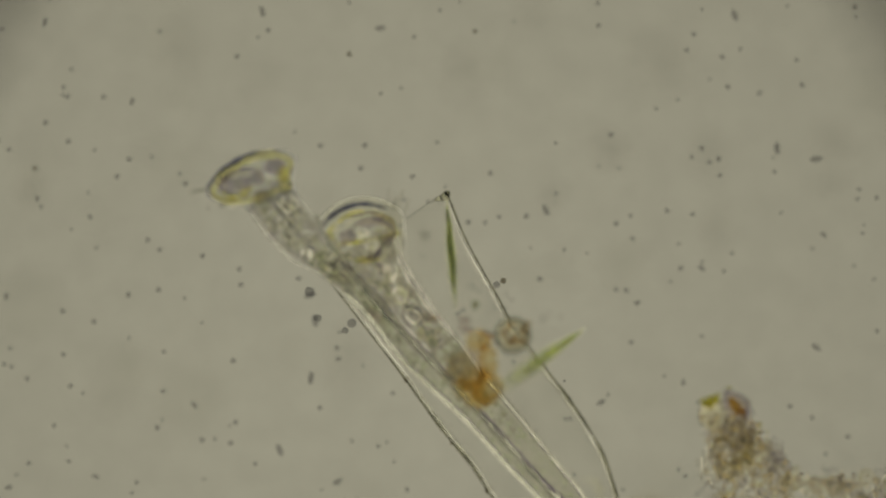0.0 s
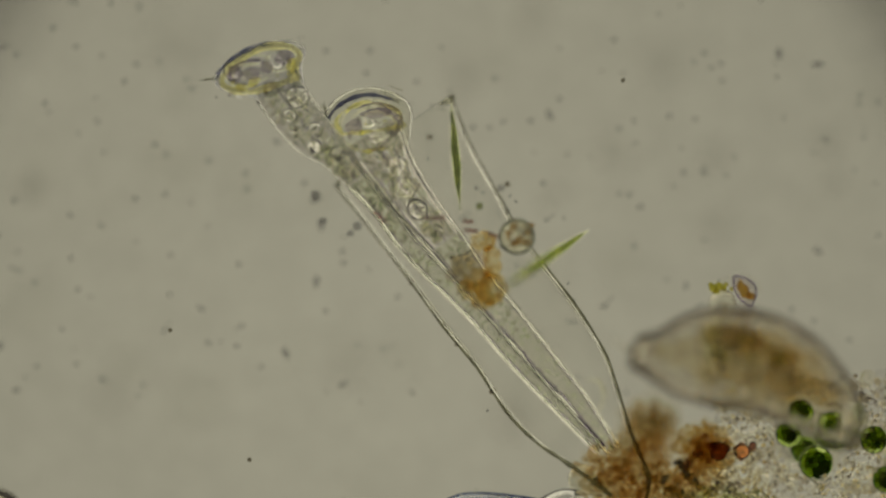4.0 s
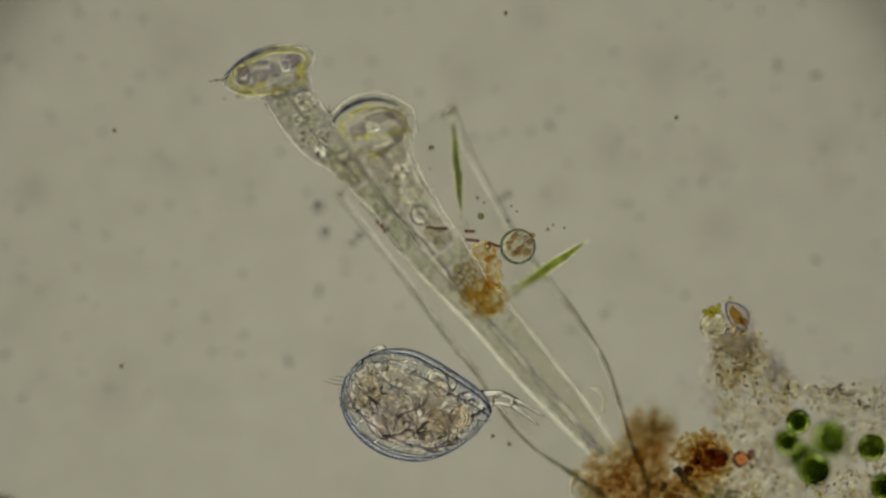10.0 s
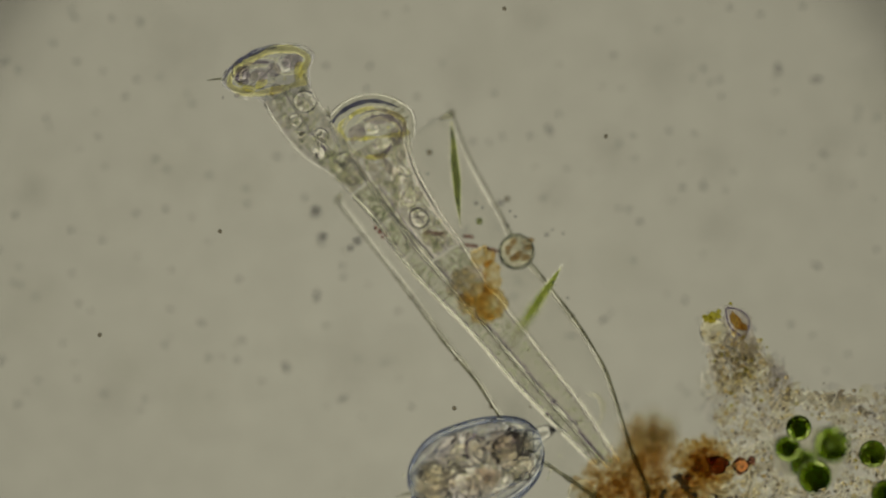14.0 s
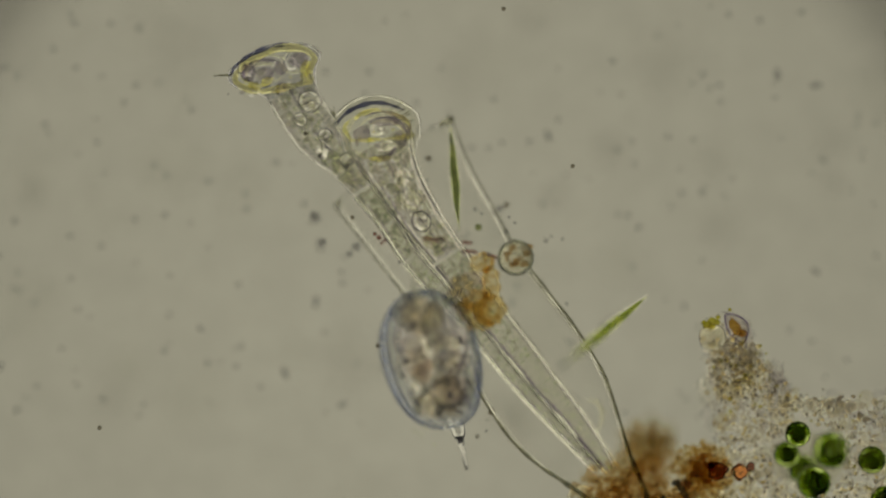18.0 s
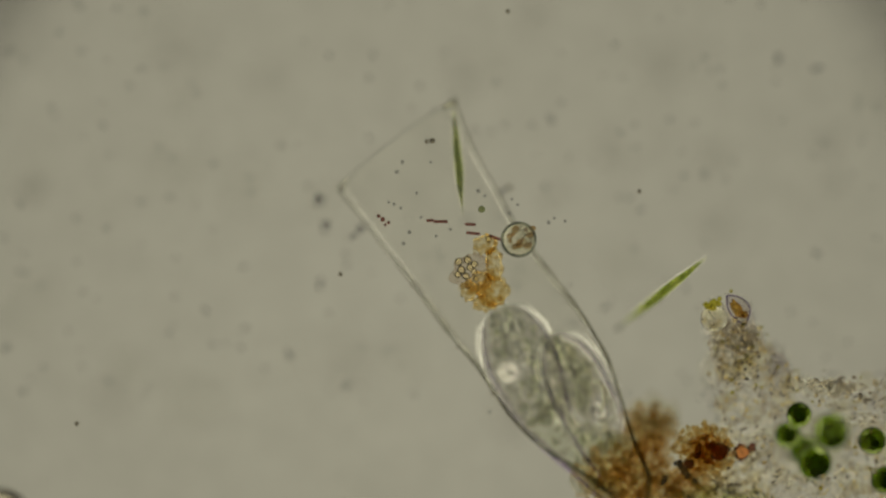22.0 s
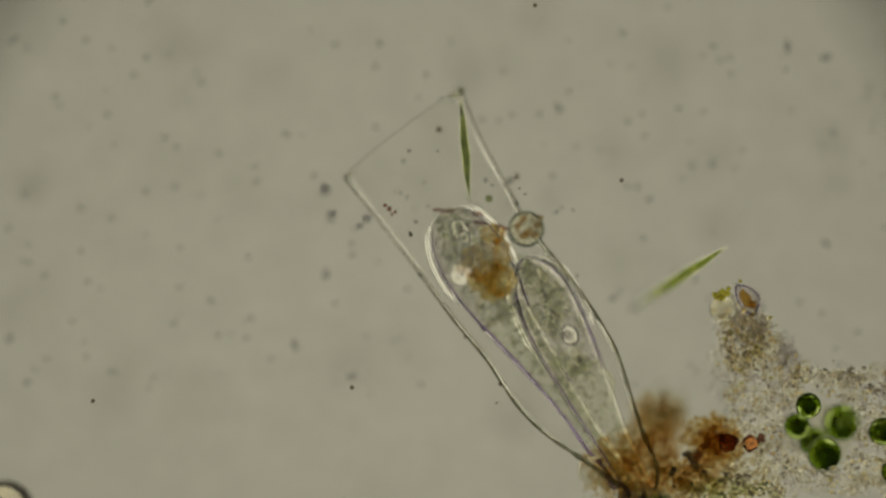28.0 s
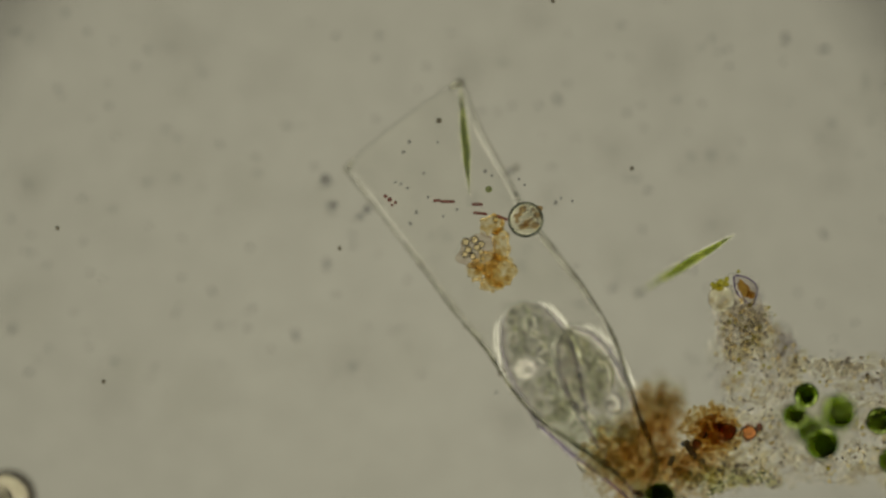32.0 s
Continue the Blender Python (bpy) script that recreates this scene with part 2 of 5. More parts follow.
def rings(bm, loops, cap0=True, cap1=True):
    """Skin a run of equal vertex loops."""
    vs = [[bm.verts.new(p) for p in loop] for loop in loops]
    n = len(vs[0])
    for a, b in zip(vs, vs[1:]):
        for i in range(n):
            bm.faces.new((a[i], a[(i + 1) % n], b[(i + 1) % n], b[i]))
    if cap0:
        bm.faces.new(vs[0][::-1])
    if cap1:
        bm.faces.new(vs[-1])
    return vs


def barrel(rows, sides=20, bm=None, closed=True):
    """A body along x from rows of (x, half width in y, half depth in z, shift in y)."""
    bm = bm or bmesh.new()
    loops = []
    for x, w, d, s in rows:
        loops.append([(x, s + w * math.cos(2 * math.pi * i / sides), d * math.sin(2 * math.pi * i / sides)) for i in range(sides)])
    rings(bm, loops, closed, closed)
    return bm


def strand(points, radii, sides=8, bm=None):
    """A tapering round thread through points."""
    bm = bm or bmesh.new()
    pts = [Vector(p) for p in points]
    loops = []
    for i, p in enumerate(pts):
        d = (pts[min(i + 1, len(pts) - 1)] - pts[max(i - 1, 0)]).normalized()
        side = d.cross(Vector((0, 0, 1)))
        side = side.normalized() if side.length > 1e-4 else Vector((1, 0, 0))
        up = side.cross(d)
        r = radii[i] if isinstance(radii, (list, tuple)) else radii
        loops.append([p + side * (r * math.cos(2 * math.pi * k / sides)) + up * (r * math.sin(2 * math.pi * k / sides)) for k in range(sides)])
    rings(bm, loops)
    return bm


def smooth_line(points, n):
    """n + 1 places on a smooth curve through points (any number of components), even by arc length."""
    p = [np.array(q, float) for q in points]
    p = [2 * p[0] - p[1], *p, 2 * p[-1] - p[-2]]
    fine = []
    for a, b, c, d in zip(p, p[1:], p[2:], p[3:]):
        for k in range(16):
            t = k / 16
            fine.append(0.5 * (2 * b + (c - a) * t + (2 * a - 5 * b + 4 * c - d) * t * t + (3 * b - a - 3 * c + d) * t ** 3))
    fine.append(p[-2])
    fine = np.array(fine)
    run = np.concatenate([[0], np.cumsum(np.linalg.norm(np.diff(fine[:, :2], axis=0), axis=1))])
    want = np.linspace(0, run[-1], n + 1)
    return np.stack([np.interp(want, run, fine[:, k]) for k in range(fine.shape[1])], 1)


def lump(radii, rough=0.15, seed=0, level=2, freq=2.2, bm=None, centre=(0, 0, 0)):
    """An uneven rounded body."""
    bm = bm or bmesh.new()
    made = bmesh.ops.create_icosphere(bm, subdivisions=level, radius=1.0)["verts"]
    shift = Vector((seed * 3.7, seed * 1.3, -seed * 2.1))
    for v in made:
        k = 1 + rough * noise.noise(v.co * freq + shift)
        v.co = Vector((v.co.x * radii[0], v.co.y * radii[1], v.co.z * radii[2])) * k + Vector(centre)
    return bm


OCTA = [(1, 0, 0), (-1, 0, 0), (0, 1, 0), (0, -1, 0), (0, 0, 1), (0, 0, -1)]
OCTAF = [(0, 2, 4), (2, 1, 4), (1, 3, 4), (3, 0, 4), (2, 0, 5), (1, 2, 5), (3, 1, 5), (0, 3, 5)]
ICO = bmesh.new()
bmesh.ops.create_icosphere(ICO, subdivisions=1, radius=1.0)
ICO.verts.ensure_lookup_table()
ICOV = [v.co.copy() for v in ICO.verts]
ICOF = [[v.index for v in f.verts] for f in ICO.faces]
ICO.free()


def crumbs(places, fine=False):
    """Many small grains in one mesh, from (x, y, z, radius)."""
    base, fs = (ICOV, ICOF) if fine else (OCTA, OCTAF)
    vs, out = [], []
    for x, y, z, r in places:
        n = len(vs)
        q = Euler((random.uniform(0, 6), random.uniform(0, 6), random.uniform(0, 6)))
        s = [r * random.uniform(0.6, 1.3) for _ in range(3)]
        for b in base:
            p = Vector((b[0] * s[0], b[1] * s[1], b[2] * s[2]))
            p.rotate(q)
            vs.append((x + p.x, y + p.y, z + p.z))
        out += [[n + i for i in f] for f in fs]
    me = bpy.data.meshes.new("grains")
    me.from_pydata(vs, [], out)
    me.polygons.foreach_set("use_smooth", [True] * len(me.polygons))
    return me


# ---- the slide, the lamp and its housing ----
FLOOR = -0.2
bm = bmesh.new()
bmesh.ops.create_cube(bm, size=1.0, matrix=Matrix.Translation((0, 0, FLOOR - 0.06)) @ Matrix.Diagonal((3.0, 2.2, 0.12, 1)))
slide = part("ground", bm, M_SLIDE, smooth=False)
tagged(slide, "clear glass microscope slide under a drop of pond water", "glass slide", kind="structure")

illuminator = thing("illuminator", "microscope lamp with glowing lens, and added rings for bright edges and dark corners", "microscope lamp")


def annulus(r0, r1, z, cx=0.03, cy=-0.14):
    b = bmesh.new()
    rings(b, [[(cx + r * math.cos(i * math.pi / 48), cy + r * math.sin(i * math.pi / 48), z) for i in range(96)] for r in (r0, r1)], False, False)
    return b


bm = bmesh.new()
bmesh.ops.create_circle(bm, cap_ends=True, segments=96, radius=3.4, matrix=Matrix.Translation((0, 0, -16)))
part("field_lens", bm, M_LAMP, illuminator, "glowing frosted lamp lens", smooth=False)
# Glowing ring added so that bent rays give clear bodies bright edges.
part("halo_ring", annulus(3.45, 10.5, -16.0, 0, 0), glow("ring_glow", LAMP, 2.6), illuminator, "glowing ring added to brighten the edges of clear bodies", smooth=False)
bm = bmesh.new()
rings(bm, [[(r * math.cos(i * math.pi / 48), r * math.sin(i * math.pi / 48), z) for i in range(96)] for r, z in ((10.6, -16.2), (10.6, -15.6), (10.9, -15.6), (10.9, -16.4))], False, True)
part("lamp_tube", bm, M_BLACK, illuminator, "black metal lamp tube")
# Unseen black ring, added to darken the corners of the view.
bm = annulus(1.53, 1.68, -5.0, 0.0, -0.19)
bmesh.ops.solidify(bm, geom=bm.faces[:], thickness=0.02)
part("corner_ring", bm, M_BLACK, illuminator, "black ring added to darken the corners of the view", smooth=False)
# dust on the condenser glass
rnd = random.Random(31)
M_HAZE = stain("lens_haze", (0.965, 0.965, 0.96), (0.99, 0.99, 0.985), 0.0, 5)
for _ in range(26):
    r = rnd.uniform(28, 75)
    part("dust_speck", lump([r / 1000, r / 1000 * rnd.uniform(0.5, 1.0), 0.006], 0.5, int(r * 9), 2), M_HAZE, illuminator, "flat grey dust speck", Matrix.Translation(at(rnd.uniform(0, 1568), rnd.uniform(0, 882), rnd.uniform(-1.1, -0.6))) @ pose(0, 0, 0, 0, 0, rnd.uniform(0, 180)))
for x, y, r, z in ((945, 30, 30, -0.75), (1085, 268, 34, -0.7), (905, 738, 40, -0.8), (975, 352, 26, -0.6), (60, 335, 26, -0.6), (1475, 250, 30, -0.8), (1260, 280, 36, -0.9), (820, 130, 40, -0.9), (470, 140, 36, -1.0), (1480, 325, 24, -0.6), (200, 700, 40, -1.0), (620, 640, 50, -1.2), (1180, 110, 50, -1.2), (330, 90, 44, -1.1), (1270, 400, 34, -0.8)):
    part("dust_speck", lump([r / 1000, r / 1000 * rnd.uniform(0.6, 1.0), 0.006], 0.5, int(x), 2), M_DUST, illuminator, "flat grey dust speck", Matrix.Translation(at(x, y, z)) @ pose(0, 0, 0, 0, 0, rnd.uniform(0, 180)))

# ---- the lorica: the clear vase in which the two ciliates live ----
LEFT = [(600, 345), (640, 395), (690, 460), (735, 517), (800, 605), (850, 665), (880, 712), (915, 760), (960, 803), (1000, 830), (1045, 862), (1090, 895)]
RIGHT = [(805, 190), (840, 275), (890, 365), (925, 430), (975, 495), (1025, 560), (1075, 640), (1100, 710), (1125, 790), (1142, 830), (1155, 865), (1150, 900)]
L40, R40 = smooth_line(LEFT, 40), smooth_line(RIGHT, 40)
lorica = thing("lorica", "clear vase-shaped lorica standing in brown floc, open at its far end", "lorica")
bm = bmesh.new()


def sink(i):
    """Height of the wall's widest line: the vase leans down towards its mouth."""
    return -0.02 - 0.12 * max(0.0, 1 - i / 24)


def lorica_loop(i, inset, sides=40):
    a, b = at(*L40[i], sink(i)), at(*R40[i], sink(i))
    mid, half = (a + b) / 2, (b - a) / 2
    w = half.length
    u = half / w
    loop = []
    for k in range(sides):
        ang = 2 * math.pi * k / sides
        loop.append(mid + u * ((w - inset) * math.cos(ang)) + Vector((0, 0, ((0.62 * w - sink(i) - 0.02 if ang < math.pi else 0.62 * w + 0.58 * (sink(i) + 0.02)) - inset) * math.sin(ang))))
    return loop


rings(bm, [lorica_loop(i, 0.0) for i in range(41)] + [lorica_loop(i, 0.005 * min(1.0, 0.12 + i / 6)) for i in range(40, -1, -1)], False, False)
bm.verts.ensure_lookup_table()
n = len(bm.verts)
for k in range(40):
    bm.faces.new((bm.verts[k], bm.verts[(k + 1) % 40], bm.verts[n - 40 + (k + 1) % 40], bm.verts[n - 40 + k]))
part("wall", bm, M_WALL, lorica, "clear thin wall")
# Dark strands drawn along the outline that the clear wall shows from above.
for name, line in (("outline_strand", L40), ("outline_strand", R40)):
    part(name, strand([at(x, y, sink(i)) for i, (x, y) in enumerate(line)], [(0.004 + 0.0024 * noise.noise((i * 1.7, 3, len(line)))) * min(1.0, 0.55 + max(0, i - 8) / 20) for i in range(41)], 6), M_LORICADARK, lorica, "dark strand drawn along the outline of the wall")
part("rim", strand([at(600 + 205 * s, 345 - 155 * s - 6 * math.sin(math.pi * s), -0.14) for s in np.linspace(0, 1, 14)], 0.001, 6), M_LORICADARK, lorica, "thin rim of the opening")
for x, y, r in ((735, 518, 5), (815, 628, 4), (878, 711, 6), (870, 745, 3), (640, 420, 9), (628, 432, 7), (778, 575, 3), (1022, 551, 3), (905, 345, 6), (893, 352, 7), (805, 195, 9), (790, 210, 8), (565, 365, 10), (580, 410, 8), (1012, 520, 3)):
    part("crust_grain", lump([r / 1000] * 3, 0.3, x, 1), M_DARK if 3 < r < 7 else M_LORICADARK if x > 780 and r > 7 else M_BACT, lorica, m=Matrix.Translation(at(x, y, -0.04 - 0.08 * max(0.0, min(1.0, (720 - y) / 400)))))


# ---- the two ciliates: each a head and a run of body segments that slide over one another ----
def ease(rows, t):
    """Values between rows of (seconds, ...), straight from row to row."""
    ts = [r[0] for r in rows]
    return [float(np.interp(t, ts, [r[k] for r in rows])) for k in range(1, len(rows[0]))]


STRETCH = [(19.8, 0.02), (20.5, 0.05), (21.0, 0.07), (22.0, 0.11), (23.0, 0.23), (24.0, 0.33), (24.5, 0.36), (25.0, 0.49), (25.5, 0.54), (27.5, 0.72), (28.0, 0.84), (28.7, 0.92), (29.4, 1.0), (29.5, 0.3), (29.6, -0.05), (32.0, -0.03)]


def along(points, n=200):
    return smooth_line(points, n)


def spot(curve, u):
    f = min(max(u, 0.0), 1.0) * (len(curve) - 1)
    i = min(int(f), len(curve) - 2)
    return curve[i] + (curve[i + 1] - curve[i]) * (f - i)


def tube(rows, grow=0.0, sides=32):
    """An open tube along x, grow wider all round."""
    b = bmesh.new()
    rings(b, [[(x, q + (w + grow) * math.cos(2 * math.pi * i / sides), (d + grow) * math.sin(2 * math.pi * i / sides)) for i in range(sides)] for x, w, d, q in rows], False, False)
    return b


def shell_tube(rows, grow, thick, sides=40, cap=False, ramp=3, flank=1.0):
    """A thin-walled tube along x, grow wider all round, its wall thinned over ramp rows at its open ends and to the share flank on its two sides, its far end closed where cap is set."""
    b = bmesh.new()
    last = len(rows) - 1

    def loops(wall):
        out = []
        for k, (x, w, d, q) in enumerate(rows):
            thin = min(1.0, 0.06 + k / ramp, 1.0 if cap else 0.06 + (last - k) / ramp) if ramp else 1.0
            g = grow - thick * ((1 - thin) / 2 if wall == 0.0 else (1 + thin) / 2)
            turn = [2 * math.pi * i / sides for i in range(sides)]
            part_of = [flank + (1 - flank) * math.sin(a) ** 2 for a in turn]
            out.append([(x - (wall if cap and k > last - 4 else 0), q + max(0.002, w + g * p) * math.cos(a), max(0.002, d + g * p) * math.sin(a)) for a, p in zip(turn, part_of)])
        return out

    rings(b, loops(thick)[::-1], cap, False)
    rings(b, loops(0.0), False, cap)
    me = bpy.data.meshes.new("shell")
    b.to_mesh(me)
    b.free()
    me.polygons.foreach_set("use_smooth", [True] * len(me.polygons))
    return me


def outline_grains(rows, count, r, seed, grow=0.0):
    """Fine grains added all over a tube along x: seen edge-on they close up to draw its dark outline."""
    q = random.Random(seed)
    out = []
    for _ in range(count):
        f = q.uniform(0, len(rows) - 1.001)
        k = int(f)
        x, w, d, y = [a + (b - a) * (f - k) for a, b in zip(rows[k], rows[k + 1])]
        a = q.uniform(0, 2 * math.pi)
        out.append((x, y + (w + grow) * math.cos(a), (d + grow) * math.sin(a), r * q.uniform(0.7, 1.3)))
    return crumbs(out)


def ciliate(label, ext, short, half, lean, z, count, vacuoles, head_rows, head_u, seed, nod, waist, girth, inset, hair, plasm, mouth, tuck, crowd):
    rnd = random.Random(seed)
    body = thing("ciliate", label, "ciliate", group="ciliates in the lorica")
    ce, cs, ch = along(ext), along(short), along(half)
    cuts = [waist * i / count for i in range(count + 1)] + [head_u]
    spans = [math.hypot(*(spot(ce, v) - spot(ce, u))[:2]) for u, v in zip(cuts, cuts[1:])]
    # the one large clear vacuole keeps the granules away
    bright = [(((v[0] - waist) / (head_u - waist) - 0.5) * spans[-1] / 1000, v[4] / 1000) for v in vacuoles if len(v) > 4][-1]
    segs = []
    for i in range(count + 1):
        u0, u1 = cuts[i], cuts[i + 1]
        a, b = spot(ce, u0), spot(ce, u1)
        length = spans[i] / 1000
        rows, steps = [], 24 if i == count else 12
        for k in range(steps + 1):
            f = k / steps
            p = spot(ce, u0 + (u1 - u0) * f)
            chord = a + (b - a) * f
            bow = ((p[0] - chord[0]) * (b[1] - a[1]) - (p[1] - chord[1]) * (b[0] - a[0])) / max(1e-6, length * 1000)
            # the depth of the body here becomes its girth when it draws together and turns
            tip = (1 - f) * spans[-1] if i == count else (0.93 + (0.07 * f if i == count - 1 else 0.0)) * spans[-1] + (count - i - f) * spans[i] * 0.97
            rows.append(((f - 0.5) * length, p[2] / 1000, max(float(np.interp(tip, *zip(*girth))), 8) / 1000, bow / 1000))
        seg = part("belly" if i == count else "stalk_segment", tube(rows), plasm, body, "wider upper body" if i == count else "")
        # Pellicle walls are sized to bend light into bright edge lines.
        if i == count:
            part("pellicle", shell_tube(rows, 0.002, 0.004, 40, False, 0), M_SKIN, seg, "clear outer skin sized to show bright edge lines")
            # Clear coat added round the belly to bend light into a halo.
            part("halo_coat", shell_tube(rows[7:], 0.014, 0.011, 40, False, 3, 0.4), M_HALO, seg, "clear coat added to give a bright halo")
        else:
            part("pellicle", shell_tube(rows, 0.004, 0.008, 40, False, 0), M_PELLICLE, seg, "clear outer skin sized to show bright edge lines")
        # Violet strands drawn under both sides for the dark outline of the stalk.
        for sd in (-1, 1) if i < count else ():
            part("outline_strand", strand([(x, y + sd * 0.96 * w, -0.95 * d) for x, w, d, y in rows], 0.002, 6), M_OUTLINE, seg, "thin violet strand drawn for the dark outline of the body")
        for sd in (-1, 1) if i == count else ():
            # a standing fin, hardly seen on edge, added to draw a dark outline when the body is turned
            fin = bmesh.new()
            rings(fin, [[(x, y + e * 0.0004, sd * (d + h)) for e, h in ((-1, -0.0035), (1, -0.0035), (1, 0.0005), (-1, 0.0005))] for x, w, d, y in rows])
            part("outline_fin", fin, M_OUTLINE, seg, "thin violet fin added for the dark outline of the turned body", smooth=False)
        if i == count:
            part("outline_stipple", outline_grains(rows, 380, 0.0013, seed, 0.001), M_HIDE, seg, "fine violet grains added for the dark outline of the belly")["kind"] = "stuff"
        grains = []
        for _ in range(int(12 + (24000 if i == count else 14000) * length * rows[len(rows) // 2][1])):
            r = rnd.choice(rows[1:-1])
            ang, rr = rnd.uniform(0, 6.28), math.sqrt(rnd.random()) * 0.85
            if i == count and math.hypot(r[0] - bright[0], rr * r[2] * math.sin(ang) - bright[1]) < 0.024:
                continue
            grains.append((r[0] + rnd.uniform(-0.5, 0.5) * length / steps, r[3] + rr * r[1] * math.cos(ang), rr * r[2] * math.sin(ang), rnd.uniform(0.0014, 0.0042)))
        part("granules", crumbs(grains, True), M_COARSE if i == count else M_GRAIN, seg)["kind"] = "stuff"
        clots = []
        for _ in range(150 if i == count else (0, 14, 34, 60)[max(0, 4 - count + i)]):
            r = rnd.choice(rows[1:-1])
            ang, rr = rnd.uniform(0, 6.28), math.sqrt(rnd.random()) * 0.88
            if i < count or math.hypot(r[0] - bright[0], rr * r[2] * math.sin(ang) - bright[1]) > 0.024:
                clots.append((r[0] + rnd.uniform(-0.5, 0.5) * length / steps, r[3] + rr * r[1] * math.cos(ang), rr * r[2] * math.sin(ang), rnd.uniform(0.0028, 0.0062)))
        if clots:
            part("plasm_clot", crumbs(clots, True), M_HUMUS2, seg, "greyish clotted plasm")["kind"] = "stuff"
        if i == count:
            # thin flakes that stand on edge in the stretched body and lie flat in the turned one
            flakes = bmesh.new()
            for k in range(88):
                r = rows[1 + k % (steps - 1)]
                ang, rr, w = rnd.uniform(0, 6.28), math.sqrt(rnd.random()) * 0.86, rnd.uniform(0.006, 0.017)
                if math.hypot(r[0] - bright[0], rr * r[2] * math.sin(ang) - bright[1]) > w + 0.014:
                    lump([w * 1.2, w * 0.16, w], 0.6, k + seed, 2, 2.4, flakes, (r[0] + rnd.uniform(-0.005, 0.005), r[3] + rr * r[1] * math.cos(ang), rr * r[2] * math.sin(ang)))
            part("plasm_flake", flakes, M_FLAKE if count > 8 else M_OLIVEFLAKE, seg, "thin greyish flakes in the plasm")["kind"] = "stuff"
        for k in range(crowd if i == count else 0):
            r = rows[2 + (k * 7) % (steps - 4)]
            ang, rr, q = rnd.uniform(0, 6.28), math.sqrt(rnd.random()) * 0.75, rnd.uniform(0.005, 0.0125) * (1.3 if crowd > 50 else 1.0)
            if abs(r[0] - bright[0]) < 0.03 and abs(rr * r[2] * math.sin(ang) - bright[1]) < 0.03:
                continue
            part("organelle", lump([q, q * 0.75, q * 0.7], 0.35, k + seed, 2), (M_PLASM, M_LUMP, M_GUT)[k % 3], seg, m=Matrix.Translation((r[0] + rnd.uniform(-0.006, 0.006), r[3] + rr * r[1] * math.cos(ang), rr * r[2] * math.sin(ang))) @ pose(0, 0, 0, 0, 0, rnd.uniform(0, 180)))
        segs.append((seg, i, spans[i]))
    for u, off, r, kind, *side in vacuoles:
        i = count if u >= waist else min(int(u / waist * count), count - 1)
        seg = segs[i][0]
        x = ((u - cuts[i]) / (cuts[i + 1] - cuts[i]) - 0.5) * segs[i][2] / 1000
        a, b, p = spot(ce, cuts[i]), spot(ce, cuts[i + 1]), spot(ce, u)
        chord = a + (b - a) * (u - cuts[i]) / (cuts[i + 1] - cuts[i])
        off += ((p[0] - chord[0]) * (b[1] - a[1]) - (p[1] - chord[1]) * (b[0] - a[0])) / segs[i][2]
        z0 = side[0] / 1000 if side else 0.006
        pointed = bool(side) and kind <= 0
        part("vacuole", lens_cell(r / 1000, "z" if kind < 0 else "y") if pointed else lump([r / 1000, r / 1000 * 0.9, r / 1000 * 0.8], 0.08, r, 3), M_BRIGHT if pointed else M_VACUOLE, seg, "round clear food vacuole", Matrix.Translation((x, off / 1000, z0)), smooth=not pointed)
        for k in range(kind):
            q = rnd.uniform(0.0015, 0.0034)
            part("food_grain", lump([q, q, q], 0.2, k, 1), M_DARK if k % 2 else M_GRAIN, seg, m=Matrix.Translation((x + rnd.gauss(0, 0.35) * r / 1000, off / 1000 + rnd.gauss(0, 0.35) * r / 1000, z0 + rnd.gauss(0, 0.3) * r / 1000)))
    sides = 40
    hb = bmesh.new()
    rings(hb, [[(x, q + w * math.cos(2 * math.pi * i / sides), d * math.sin(2 * math.pi * i / sides)) for i in range(sides)] for x, w, d, q in head_rows], False, True)
    head = part("head", hb, M_HEAD, body, "flared clear bell-shaped head")
    part("collar", shell_tube(head_rows, 0.005, 0.0035, 40, True), M_COLLAR if inset[0] < 0.01 else M_HALO, head, "clear skin of the head")
    # peristome: a dark outline drawn over the top, the rolled yellow lip and the swirls of the gullet
    w = max(r[1] for r in head_rows)
    tall = max(r[0] for r in head_rows)
    wide_at = [k for k, r in enumerate(head_rows) if r[1] == w][0]
    x1, q1 = head_rows[wide_at][0], head_rows[wide_at][3]

    def outline(first, ix, iy):
        """The head's outer line from its left side over the top to the right, drawn in by ix and iy."""
        side = [(x - ix * max(0.0, x) / tall, max(0.004, hw - iy), q) for x, hw, _, q in head_rows[first:]]
        return [(x, q + hw) for x, hw, q in side] + [(x, q - hw) for x, hw, q in side[::-1]]

    ix, iy = inset
    arc = smooth_line(outline(wide_at, ix * 0.7, iy * 0.4), 40)[:34]
    part("top_line", strand([(x, y, 0.006 * math.sin(0.2 * k)) for k, (x, y) in enumerate(arc)], [0.0011 + (0.004 if inset[0] < 0.01 else 0.0029) * abs(math.sin(math.pi * min(1, k / 31))) ** 0.8 + 0.0006 * math.sin(0.9 * k) for k in range(34)], 8), M_TOPLINE, head, "dark bluish line drawn as the top outline of the head")
    loop = outline(2, ix + 0.006, iy + 0.006)
    loop = smooth_line(loop + [loop[0]], 60)
    part("lip", strand([(x, y, 0.008 * math.cos(0.21 * k)) for k, (x, y) in enumerate(loop)], [(0.0062 if inset[0] < 0.01 else 0.0031) + 0.0014 * math.sin(0.5 * k) for k in range(61)], 10), M_LIP, head, "rolled yellowish lip")
